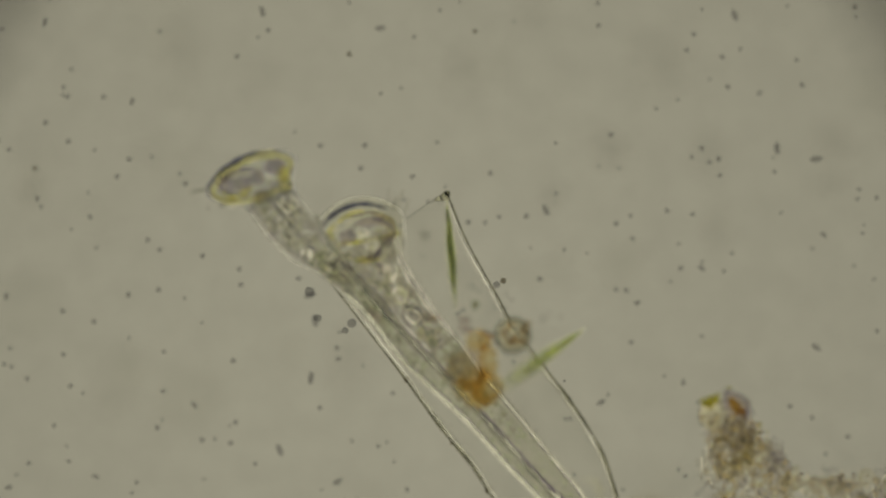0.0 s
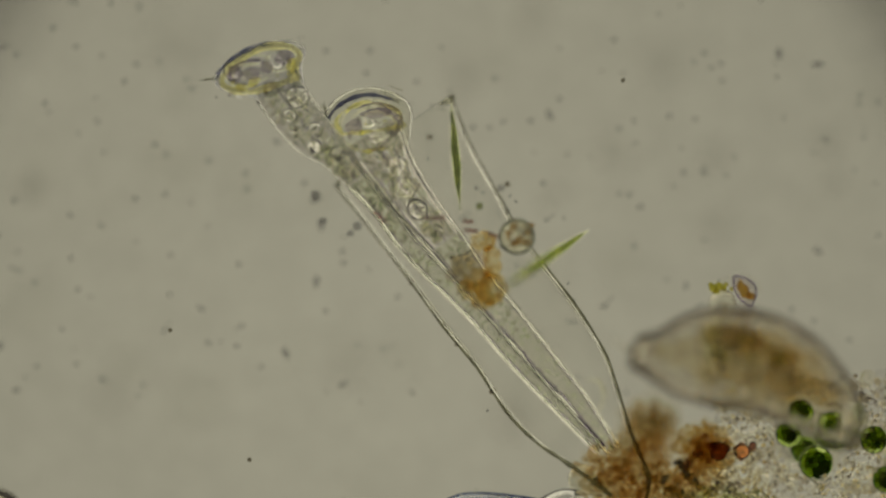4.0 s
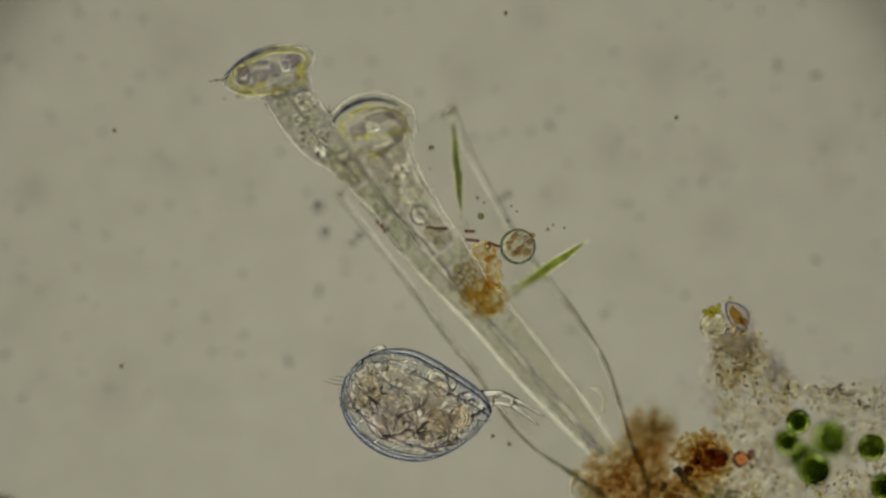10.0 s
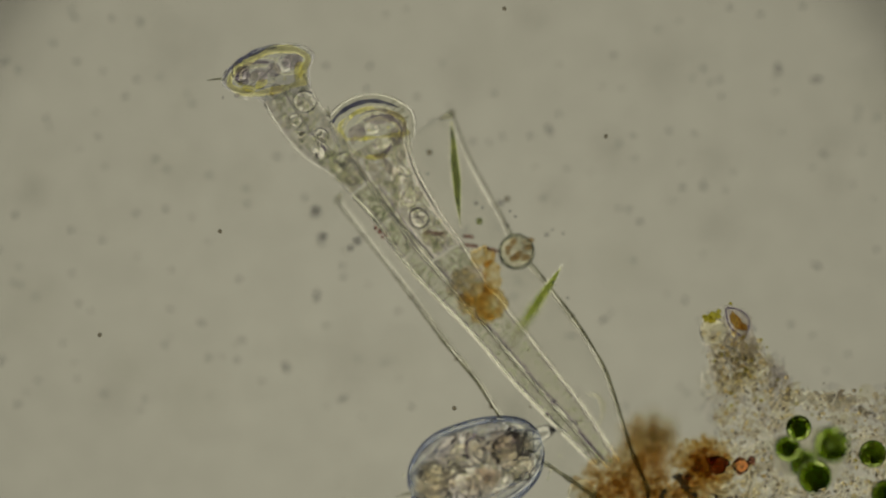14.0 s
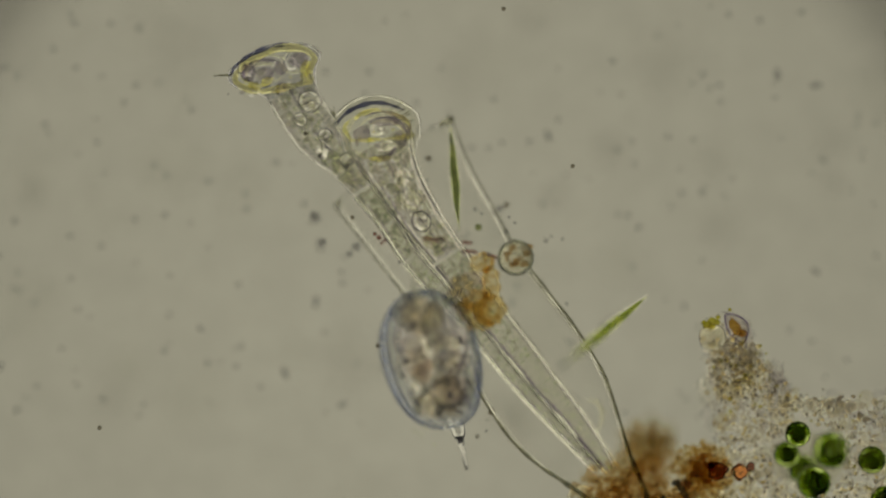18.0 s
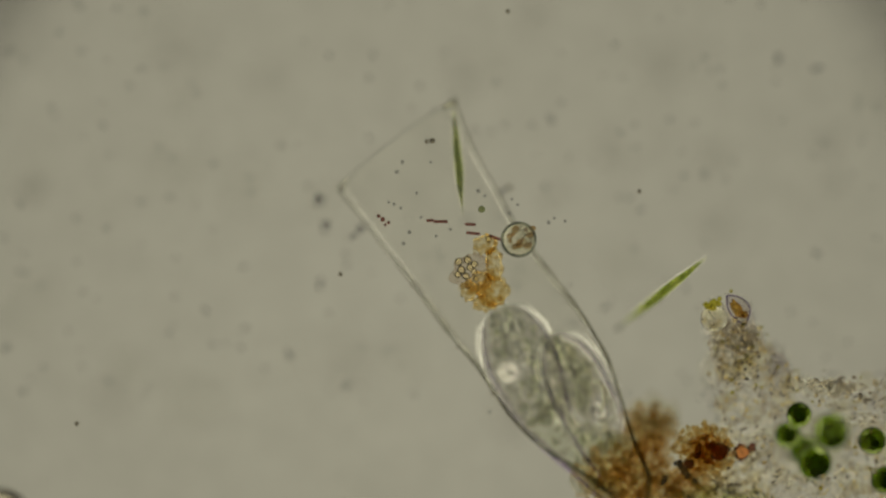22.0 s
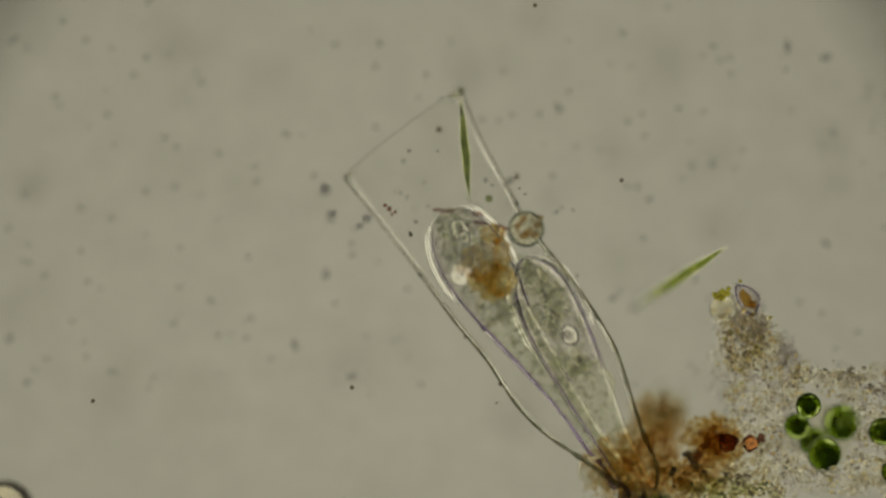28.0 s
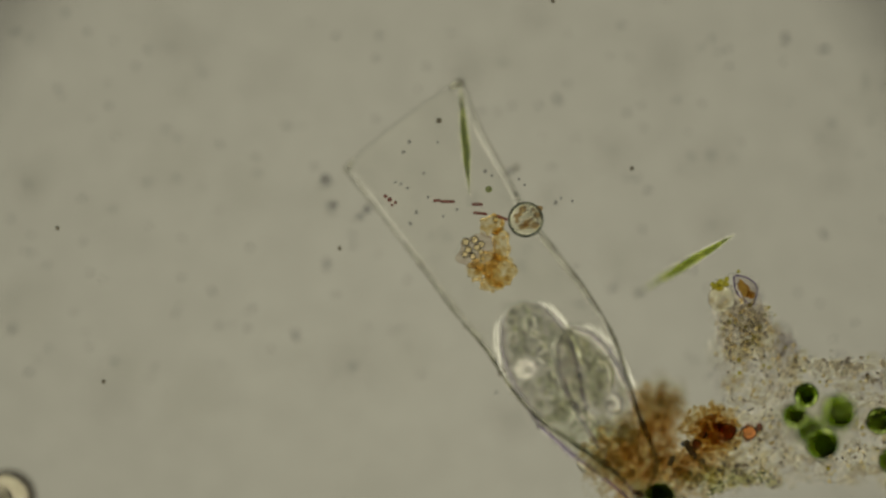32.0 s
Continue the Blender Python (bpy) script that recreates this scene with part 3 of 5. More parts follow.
    for sort, x, y, rx, ry, a0, a1 in mouth:
        if sort == "swirl":
            arc = [(x + rx * math.cos(math.radians(a)), y + ry * math.sin(math.radians(a)), 0.008 * math.sin(math.radians(2 * a))) for a in np.linspace(a0, a1, 26)]
            part("gullet", strand(arc, [0.0012 + 0.0026 * math.sin(math.pi * k / 25) for k in range(26)], 8), M_SWIRL, head, "pale swirl of the gullet")
        elif sort == "fold":
            arc = [(x + rx * math.cos(math.radians(a)), y + ry * math.sin(math.radians(a)), -0.006) for a in np.linspace(a0, a1, 22)]
            part("gullet_fold", strand(arc, [0.001 + 0.0026 * math.sin(math.pi * k / 21) for k in range(22)], 8), M_VIOLET, head, "dark greyish fold of the gullet")
        else:
            # The gold bodies are put in for yellow highlights in the head.
            stuff, said = {"core": (M_CORE, "grey core of the gullet"), "gold": (M_HIGHLIGHT, "yellow body put in for a highlight"), "pale": (M_PALE, "clear pale vacuole"), "glint": (M_BRIGHT, "bright clear vacuole")}[sort]
            part("gullet_body", lens_cell(1.0, "z", (rx, ry, min(rx, ry))) if sort == "glint" else lump([rx, ry, min(rx, ry) * 0.7], 0.12 if sort == "pale" else 0.3, int(rx * 1000) + seed, 3), stuff, head, said, Matrix.Translation((x, y, 0.004)) @ pose(0, 0, 0, 0, 0, a0), smooth=sort != "glint")
    for k in range(22):
        r = rnd.uniform(0.002, 0.006)
        part("granule", lump([r, r * 0.7, r * 0.6], 0.4, k + seed, 2), (M_VACUOLE, M_SHADE, M_LIP, M_PLASM)[k % 4], head, m=Matrix.Translation((x1 - 0.02 + rnd.gauss(0, 0.014), q1 + rnd.gauss(0, 0.42) * w, rnd.gauss(0, 0.012))) @ pose(0, 0, 0, 0, 0, rnd.uniform(0, 180)))
    for k in range(3):
        y0 = q1 + w * 0.97
        part("cilium", strand([(x1, y0, 0), (x1 + hair[0] * (0.5 + 0.1 * k), y0 + hair[1] * 0.5 + 0.002 * k, 0.002), (x1 + hair[0] * (1 - 0.15 * k), y0 + hair[1] * (1 - 0.2 * k) + 0.005 * k, 0.004)], [0.002, 0.0014, 0.0005], 5), M_CILIA, head)
    return body, segs, head, (ce, cs, ch), lean, z, head_u, nod, waist, tuck


def lens_cell(r, axis, stretch=(1, 1, 1)):
    """A round vacuole with a conical face on either side, shaped so that bent rays make it bright."""
    b = bmesh.new()
    loops = [[(k * r * math.cos(i * math.pi / 16), k * r * math.sin(i * math.pi / 16), h * r) for i in range(32)] for k, h in ((0.02, 0.53), (0.5, 0.28), (0.97, 0.03), (0.97, -0.03), (0.5, -0.28), (0.02, -0.53))]
    rings(b, loops)
    if axis == "y":
        bmesh.ops.rotate(b, verts=b.verts[:], matrix=Matrix.Rotation(math.pi / 2, 3, "X"))
    bmesh.ops.scale(b, verts=b.verts[:], vec=stretch)
    return b


def lay(parts):
    """Key the pieces of a ciliate through its states."""
    body, segs, head, (ce, cs, ch), lean, z, head_u, nod, waist, tuck = parts
    times = [r[0] for r in lean] + [19.7, 19.73, 19.77] + [r[0] for r in STRETCH]
    count = len(segs) - 1
    cuts = [waist * i / count for i in range(count + 1)] + [head_u]
    belly = segs[-1][2]
    for ob, i, length in [*segs, (head, None, 0)]:
        rows = []
        for t in times:
            pull, twist = {19.73: (0.55, 30.0), 19.77: (0.15, 65.0)}.get(t, (0.0, 90.0) if t > 19.72 else (1.0, 0.0))
            dx, dy = ease(lean, min(t, 19.65))
            swing = lambda v: spot(ce, v)[:2] + np.array([dx, dy]) * v * v
            if i is None:
                a, b, c = swing(head_u - 0.03), swing(min(1.0, head_u + 0.03)), swing(head_u)
            else:
                a, b = swing(cuts[i]), swing(cuts[i + 1])
                c = (a + b) / 2
            ang = math.atan2(-(b[1] - a[1]), b[0] - a[0]) + (math.radians(nod) if i is None else 0)
            if t > 19.72:
                k = (ease(STRETCH, t)[0] - 0.23) / 0.61
                shape = cs[:, :2] + (ch[:, :2] - cs[:, :2]) * k
                run = np.concatenate([[0], np.cumsum(np.linalg.norm(np.diff(shape, axis=0), axis=1))])
                foot = (shape[0] - shape[8]) / np.linalg.norm(shape[0] - shape[8])
                place = lambda d: np.array([np.interp(d, run, shape[:, 0]), np.interp(d, run, shape[:, 1])]) + foot * max(0.0, -d)
                if i is None:
                    d0, d1 = tuck - 15, tuck + 15
                elif i == count:
                    d0, d1 = run[-1] - belly, run[-1]
                else:
                    mid = max(-175.0, run[-1] - 0.93 * belly - (count - i - 0.5) * length * 0.97)
                    d0, d1 = mid - length / 2, mid + length / 2
                a2, b2 = place(d0), place(d1)
                c2 = (a2 + b2) / 2
                ang2 = math.atan2(-(b2[1] - a2[1]), b2[0] - a2[0])
                c, ang = c * pull + c2 * (1 - pull), ang * pull + ang2 * (1 - pull)
            up = z - 0.02 + 0.06 * pull * (head_u if i is None else (cuts[i] + cuts[i + 1]) / 2)
            rows.append((t, Matrix.Translation(at(c[0], c[1], up)) @ pose(0, 0, 0, 0, 0, math.degrees(ang)) @ pose(0, 0, 0, twist * (0.94 if i is None else 1.0), 0, 0)))
        walk(ob, rows)


EXT_A = [(1070, 814, 9), (1017, 757, 11), (967, 704, 13), (917, 650, 14), (867, 591, 14.5), (819, 539, 16.5), (765, 484, 17.5), (724, 438, 17), (685, 383, 17.5), (643, 334, 21), (606, 291, 28), (569, 258, 35), (543, 225, 38), (520, 193, 39), (501, 159, 43), (478, 106, 46)]
SHORT_A = [(1075, 868, 10), (1022, 809, 20), (973, 752, 32), (926, 687, 48), (887, 629, 60), (873, 577, 62), (871, 536, 45)]
HALF_A = [(1060, 838, 15), (998, 746, 30), (918, 637, 42), (850, 543, 56), (808, 466, 64), (786, 425, 62), (778, 405, 45)]
LEAN_A = [(0, -13, 29), (0.5, -11, 29), (1, -9, 29), (2, -11, 22), (3, -13, 15), (3.5, -11, 9), (5.5, -6, 0), (6, -5, -1), (7, -3, -6), (9, 0, -11), (10, 1, -12), (13, 3, -18), (14.5, 6, -22), (17, 14, -31), (18, 18, -36), (19.0, 28, -41), (19.65, 30, -43)]
HEAD_A = [(-0.018, 0.042, 0.037, -0.004), (-0.006, 0.048, 0.038, 0.002), (0.0, 0.053, 0.039, 0.007), (0.012, 0.066, 0.0396, 0.019), (0.025, 0.074, 0.039, 0.024), (0.038, 0.08, 0.037, 0.019), (0.049, 0.077, 0.032, 0.014), (0.06, 0.064, 0.025, 0.009), (0.069, 0.045, 0.016, 0.005), (0.075, 0.02, 0.007, 0.003)]
EXT_B = [(1093, 814, 11), (1068, 781, 15), (1022, 717, 18), (988, 679, 20.5), (914, 588, 23.5), (855, 520, 26), (808, 456, 30), (752, 388, 36), (726, 353, 38), (700, 310, 42), (680, 270, 52), (667, 233, 60), (660, 195, 45)]
SHORT_B = [(1116, 870, 22), (1082, 812, 34), (1050, 756, 52), (1022, 700, 64), (998, 653, 67), (981, 612, 58), (972, 586, 38)]
HALF_B = [(1095, 850, 22), (1068, 799, 30), (1036, 736, 44), (1002, 665, 52), (964, 593, 54), (932, 527, 48), (919, 487, 32)]
LEAN_B = [(0, -7, 29), (1, 1, 19), (2, -4, 16), (3, -9, 14), (3.5, -7, 8), (5.5, -3, 1), (6, -3, 0), (7, -2, -4), (9, -1, -8), (10, -1, -9), (13, 0, -13), (14.5, 2, -15), (17, 9, -20), (19.0, 14, -24), (19.65, 14, -24)]
HEAD_B = [(-0.034, 0.056, 0.038, 0), (-0.015, 0.064, 0.04, 0), (0.0, 0.068, 0.041, 0), (0.015, 0.071, 0.041, 0.002), (0.03, 0.073, 0.04, 0.004), (0.042, 0.07, 0.037, 0.005), (0.054, 0.06, 0.031, 0.006), (0.065, 0.045, 0.024, 0.007), (0.073, 0.028, 0.014, 0.007), (0.077, 0.012, 0.006, 0.007)]
# girth of the drawn-together bodies by the distance from the tip
GIRTH_A = [(0, 8), (8, 26), (15, 35), (30, 46), (60, 57), (100, 61), (150, 57), (200, 48), (250, 39), (300, 32), (350, 27), (400, 23), (450, 20), (550, 18), (1000, 15)]
GIRTH_B = [(0, 8), (8, 22), (15, 29), (30, 40), (60, 50), (100, 54), (150, 53), (200, 49), (250, 43), (300, 36), (350, 30), (400, 26), (500, 22), (1000, 15)]
MOUTH_A = [("swirl", 0.036, 0.035, 0.024, 0.044, -60, 215), ("swirl", 0.034, 0.04, 0.014, 0.028, -80, 120), ("fold", 0.034, 0.036, 0.019, 0.037, -40, 120), ("core", 0.03, 0.036, 0.011, 0.016, 0, 0), ("core", 0.0, 0.012, 0.009, 0.012, 0, 0),
           ("gold", 0.015, 0.036, 0.007, 0.012, 20, 0), ("gold", 0.024, -0.034, 0.016, 0.008, -15, 0), ("pale", 0.042, 0.068, 0.017, 0.014, 0, 0), ("pale", 0.038, -0.012, 0.014, 0.012, 0, 0), ("core", 0.034, 0.008, 0.012, 0.011, 0, 0), ("core", 0.036, 0.064, 0.016, 0.013, 0, 0), ("core", 0.042, -0.026, 0.012, 0.016, 0, 0), ("swirl", 0.04, -0.02, 0.018, 0.026, 0, 300), ("gold", 0.012, 0.058, 0.006, 0.012, -20, 0)]
MOUTH_B = [("swirl", 0.008, 0.002, 0.044, 0.055, -95, 200), ("swirl", 0.008, -0.006, 0.034, 0.044, -120, 60), ("swirl", 0.006, -0.008, 0.026, 0.034, -130, 40), ("fold", 0.008, -0.002, 0.039, 0.05, -110, 30), ("fold", 0.006, -0.008, 0.03, 0.038, -120, 20),
           ("core", 0.011, 0.032, 0.013, 0.016, 30, 0), ("core", 0.03, -0.01, 0.009, 0.026, 0, 0), ("core", -0.004, -0.036, 0.014, 0.01, 0, 0), ("glint", -0.014, -0.009, 0.01, 0.018, 8, 0), ("pale", 0.016, 0.004, 0.012, 0.014, 0, 0), ("gold", -0.036, 0.0, 0.005, 0.022, 0, 0), ("fold", -0.01, 0.0, 0.024, 0.026, 150, 260)]
ciliate_a = ciliate("stretched clear trumpet-shaped ciliate with a flared head, rooted in the lorica", EXT_A, SHORT_A, HALF_A, LEAN_A, -0.025, 9,
                    [(0.885, -20, 21, 7), (0.867, 10, 13, 3), (0.815, -10, 14, 6), (0.792, 13, 10, -1, 10), (0.808, 0, 19, 0, -30), (0.755, -7, 15, 8), (0.84, 16, 8, 2)], HEAD_A, 0.93, 5, -13, 0.69,
                    GIRTH_A, (0.003, 0.004), (0.004, 0.032), M_BELLY, MOUTH_A, -130, 34)
ciliate_b = ciliate("stouter clear ciliate with domed head and round vacuoles in the lorica", EXT_B, SHORT_B, HALF_B, LEAN_B, -0.04, 7,
                    [(0.828, -11, 17, -1, 4), (0.775, -3, 17, -1, 4), (0.725, -9, 10, 2), (0.74, 10, 8, 0), (0.692, -4, 9, 0), (0.652, -4, 9, 3), (0.72, 2, 21, 7, 14)], HEAD_B, 0.93, 9, -12, 0.62,
                    GIRTH_B, (0.02, 0.01), (0.032, 0.004), M_BELLYBROWN, MOUTH_B, -130, 48)

tuft = part("cilia_tuft", strand([(0, 0, 0), (0.018, -0.002, 0), (0.04, -0.007, 0)], [0.0016, 0.0012, 0.0004], 5), M_CILIA, ciliate_b[2], "tuft of fine cilia")
for k in range(4):
    part("cilium", strand([(0.002, 0.012 * k - 0.02, 0), (0.016, 0.011 * k - 0.02, 0.002), (0.03 + 0.005 * (k % 2), 0.014 * k - 0.022, 0.003)], [0.0014, 0.001, 0.0004], 5), M_CILIA, tuft)

# ---- what sticks to the lorica ----
jelly_mass = thing("floc", "orange-brown jelly floc stuck to the lorica wall", "floc")
q = random.Random(61)
for x, y, rx, ry, k in ((876, 530, 28, 26, 1), (862, 446, 20, 17, 2), (878, 484, 15, 30, 3), (862, 552, 22, 13, 4), (834, 528, 15, 18, 5), (856, 516, 24, 22, 6)):
    part("floc_lobe", lump([rx / 1000, ry / 1000, 0.016], 0.5, k, 3, 2.6), M_AMBERJELLY, jelly_mass, m=Matrix.Translation(at(x, y, 0.062 + 0.004 * k)))
    part("floc_matter", crumbs([(*at(x + rx * 1.05 * math.sqrt(r) * math.cos(a), y + ry * 1.05 * math.sqrt(r) * math.sin(a), q.uniform(0.055, 0.09)), q.uniform(0.003, 0.0075)) for r, a in [(q.random(), q.uniform(0, 6.28)) for _ in range(int(rx * ry / 17))]], True), M_ORANGEFINE, jelly_mass)["kind"] = "stuff"
part("floc_film", lump([0.034, 0.03, 0.012], 0.5, 9, 3, 2.0), stain("grey_film", (0.87, 0.82, 0.77), (0.95, 0.92, 0.88), 0.0, 60), jelly_mass, "greyish film round the beads", Matrix.Translation(at(838, 494, 0.06)))
for x, y, r in ((815, 478, 9), (831, 474, 9), (843, 482, 8), (820, 492, 9), (835, 488, 8), (814, 500, 8), (828, 503, 8), (842, 495, 7), (868, 438, 7), (846, 508, 6)):
    part("bead", lump([r / 1150] * 3, 0.05, x, 2), M_BEAD, jelly_mass, "round glossy oil bead", Matrix.Translation(at(x, y, 0.08)))
for x, y, w, a in ((783, 406, 13, 0), (764, 404, 7, 5), (836, 411, 10, -3), (841, 427, 13, -6), (880, 435, 11, -20)):
    rod = part("rod_alga", barrel([(-w / 1000, 0.0008, 0.0008, 0), (-w / 1000 + 0.002, 0.0027, 0.0027, 0), (w / 1000 - 0.002, 0.0027, 0.0027, 0), (w / 1000, 0.0008, 0.0008, 0)], 8), M_ROD, None, m=Matrix.Translation(at(x, y, 0.075)) @ pose(0, 0, 0, 0, 0, a))
    tagged(rod, "thin dark red rod-shaped alga lying on the lorica", "alga", "red rods")


def round_cell(name, label, category, x, y, z, r, wall, filling, count, seed, group=""):
    rnd = random.Random(seed)
    cell = thing(name, label, category, Matrix.Translation(at(x, y, z)), group)
    part("cell_wall", lump([r / 1000] * 3, 0.02, seed, 3), wall, cell)
    for k in range(count):
        th, ph = k * 2.39996, math.acos(1 - 2 * (k + 0.5) / count)
        rr = r / 1000 * 0.66
        q = r / 1000 * (rnd.uniform(0.2, 0.36) if filling is M_GREEN else rnd.uniform(0.1, 0.24))
        rr *= rnd.uniform(0.5, 1.08) if filling is M_GREEN else rnd.uniform(0.6, 1.25)
        c = Vector((rr * math.cos(th) * math.sin(ph), rr * math.sin(th) * math.sin(ph), rr * math.cos(ph)))
        part("chloroplast" if filling is M_GREEN else "plastid", lump([q, q * 0.9, q * 0.7], 0.35, seed + k, 2), filling, cell, m=Matrix.Translation(c))
    return cell


M_KERNEL = stain("brown_kernel", (0.7, 0.57, 0.4), (0.92, 0.84, 0.68), 0.02, 60, (0.15, 0.1, 0.05))
M_SHELL = jelly("brown_shell", (0.87, 0.86, 0.79), (0.94, 0.93, 0.88), 1.07, 30)
round_cell("shelled_amoeba", "round brownish shelled cell with dark grains, resting against the lorica", "testate cell", 922, 438, 0.06, 30, M_SHELL, M_KERNEL, 11, 3)
nub = [o for o in scene.objects if o.name.startswith("shelled_amoeba")][0]
ringpts = [(0.0285 * math.cos(a), 0.0285 * math.sin(a), 0) for a in np.linspace(0, 2 * math.pi, 33)]
part("shell_rim", strand(ringpts, 0.0034, 8), stain("shell_rim", (0.42, 0.44, 0.41), (0.58, 0.6, 0.55), 0.05, 40), nub, "dark rim of the shell")
part("nub", lump([0.007, 0.005, 0.005], 0.2, 3, 2), M_KERNEL, nub, "small brown nub", Matrix.Translation((0.024, 0.02, 0.004)))
for x, y, z, r in ((1421, 750, -0.015, 23), (1401, 786, -0.1, 24), (1479, 779, -0.155, 34), (1449, 836, -0.07, 31), (1429, 812, -0.165, 27), (1552, 796, 0.0, 25), (1574, 866, -0.02, 25), (1160, 934, 0.12, 28)):
    round_cell("green_alga", "round bright green alga cell in the detritus", "alga", x, y, z, r, M_ALGAWALL, M_GREEN, 13 if z < -0.15 else 15, int(x), "green algae")

# Thin olive layer painted in for the haze between the algae.
slime = part("alga_haze", lump([0.062, 0.052, 0.02], 0.4, 5, 3, 1.8), stain("alga_haze", (0.93, 0.925, 0.86), (0.985, 0.98, 0.94), 0.0, 40), None, m=Matrix.Translation(at(1440, 800, -0.175)))
tagged(slime, "thin olive layer painted for the haze between the green algae", "slime")


def spindle(label, x0, y0, x1, y1, z0, z1, w, seed, green):
    a, b = at(x0, y0, z0), at(x1, y1, z1)
    m = (b - a).to_track_quat("X", "Z").to_matrix().to_4x4()
    m.translation = (a + b) / 2
    half = (b - a).length / 2
    ob = thing("needle_alga", label, "alga", m, "needle algae")
    prof = [(-1, 0.02), (-0.85, 0.14), (-0.65, 0.42), (-0.45, 0.75), (-0.15, 1), (0.2, 0.95), (0.55, 0.65), (0.85, 0.25), (1, 0.05)]
    part("cell_wall", barrel([(half * s, w * k, w * k, 0) for s, k in prof], 14), M_NEEDLEWALL, ob)
    part("chloroplast", barrel([(half * s, w * k * 0.72, w * k * 0.72, 0.0008 * math.sin(9 * s)) for s, k in ((-0.85, 0.12), (-0.65, 0.4), (-0.45, 0.75), (-0.15, 1), (-0.015, 0.98))], 10), green, ob)
    part("chloroplast", barrel([(half * s, w * k * 0.72, w * k * 0.72, 0.0008 * math.sin(9 * s)) for s, k in ((0.015, 0.97), (0.2, 0.95), (0.55, 0.65), (0.85, 0.25))], 10), green, ob)
    # Clear sheath added so that the needle shows a bright fringe.
    part("sheath", barrel([(half * s * 1.01, w * k + 0.003, w * k + 0.003, 0) for s, k in prof], 14), M_FRINGE, ob, "clear sheath added to give a bright fringe")
    return ob


spindle("slender green needle-shaped alga standing on the lorica", 822, 392, 806, 205, 0.02, -0.05, 0.0074, 1, M_NEEDLEDARK)
drifter = spindle("green spindle-shaped alga drifting beside the lorica", 905, 522, 1034, 438, 0.315, 0.0, 0.0078, 2, M_NEEDLE)
dot = part("algal_dot", lump([0.0065] * 3, 0.1, 3, 2), M_NEEDLEDARK, None, m=Matrix.Translation(at(856, 384, 0.06)))
tagged(dot, "tiny round dark green alga cell near the lorica", "alga")

# ---- small grains in and round the lorica ----
rnd = random.Random(4)
for x, y, r in ((680, 402, 5), (672, 396, 4), (690, 408, 4), (684, 412, 3), (717, 445, 4), (727, 425, 4), (705, 318, 4), (768, 262, 6), (748, 398, 3), (765, 300, 3), (850, 352, 4), (862, 360, 3), (920, 376, 3), (910, 366, 3), (905, 392, 4), (700, 375, 3), (712, 382, 3), (690, 372, 3), (740, 355, 3), (715, 300, 4), (775, 432, 3), (800, 420, 3), (1005, 405, 3), (985, 400, 3), (975, 408, 4)):
    g = part("speck", lump([r / 1000] * 3, 0.4, x, 1), M_ROD if y > 390 and x < 700 else M_DARK if r > 4 else M_BACT, None, m=Matrix.Translation(at(x, y, 0.05 + rnd.uniform(-0.02, 0.05))))
    tagged(g, "tiny dark speck of matter inside the lorica", "speck", "specks")
hook = part("hook_filament", strand([at(1046, 690, 0.1), at(1066, 692, 0.1), at(1075, 708, 0.1), at(1074, 728, 0.1), at(1066, 748, 0.09)], [0.0012, 0.0036, 0.0048, 0.0036, 0.0012], 8), M_SWIRL, None)
tagged(hook, "pale hooked filament beside the lorica foot", "filament")

# ---- brown floc at the lorica's foot, rust grains, detritus heap ----
floc = thing("brown_floc", "soft rusty brown floc round the foot of the lorica", "floc")


def cloud(n, cx, cy, sx, sy, z0, z1, r0, r1, seed):
    q = random.Random(seed)
    out = []
    while len(out) < n:
        x, y = q.gauss(0, 0.5), q.gauss(0, 0.5)
        if x * x + y * y > 1:
            continue
        p = at(cx + sx * x, cy + sy * y, q.uniform(z0, z1))
        out.append((*p, q.uniform(r0, r1)))
    return out


part("floc_matter", crumbs(cloud(520, 1152, 792, 62, 66, 0.14, 0.32, 0.004, 0.009, 1), True), M_BROWN, floc)["kind"] = "stuff"
part("floc_matter", crumbs(cloud(900, 1105, 852, 84, 62, -0.14, 0.16, 0.003, 0.0075, 2), True), M_BROWN, floc)["kind"] = "stuff"
part("floc_matter", crumbs(cloud(680, 1150, 905, 130, 50, -0.14, 0.06, 0.003, 0.0075, 3), True), M_BROWN, floc)["kind"] = "stuff"
part("floc_core", crumbs(cloud(130, 1166, 752, 44, 40, 0.2, 0.32, 0.004, 0.009, 14), True), M_GREYFLOC, floc, "dark greyish core")["kind"] = "stuff"
part("floc_matter", crumbs(cloud(520, 1205, 872, 80, 40, -0.12, 0.08, 0.003, 0.0075, 33), True), M_BROWN, floc)["kind"] = "stuff"
rust = thing("rust_floc", "dark rusty grains in orange floc beside the lorica foot", "floc")
part("floc_matter", crumbs(cloud(640, 1252, 814, 56, 52, 0.03, 0.2, 0.0025, 0.0065, 4), True), M_ORANGE, rust)["kind"] = "stuff"
part("rust_crumb", crumbs(cloud(60, 1258, 812, 36, 30, 0.02, 0.14, 0.003, 0.0065, 41), True), M_RUSTFINE, rust, "dark rusty crumbs")["kind"] = "stuff"
for x, y, r in ((1278, 816, 16), (1318, 817, 15), (1337, 808, 8), (1292, 812, 7), (1240, 822, 7), (1226, 838, 9)):
    part("rust_grain", lump([r / 1000] * 3, 0.32, x, 3, 1.6), M_RUST if r == 15 else M_RUSTDARK, rust, "dark red angular grain", Matrix.Translation(at(x, y, -0.005 if x > 1260 else 0.11)))
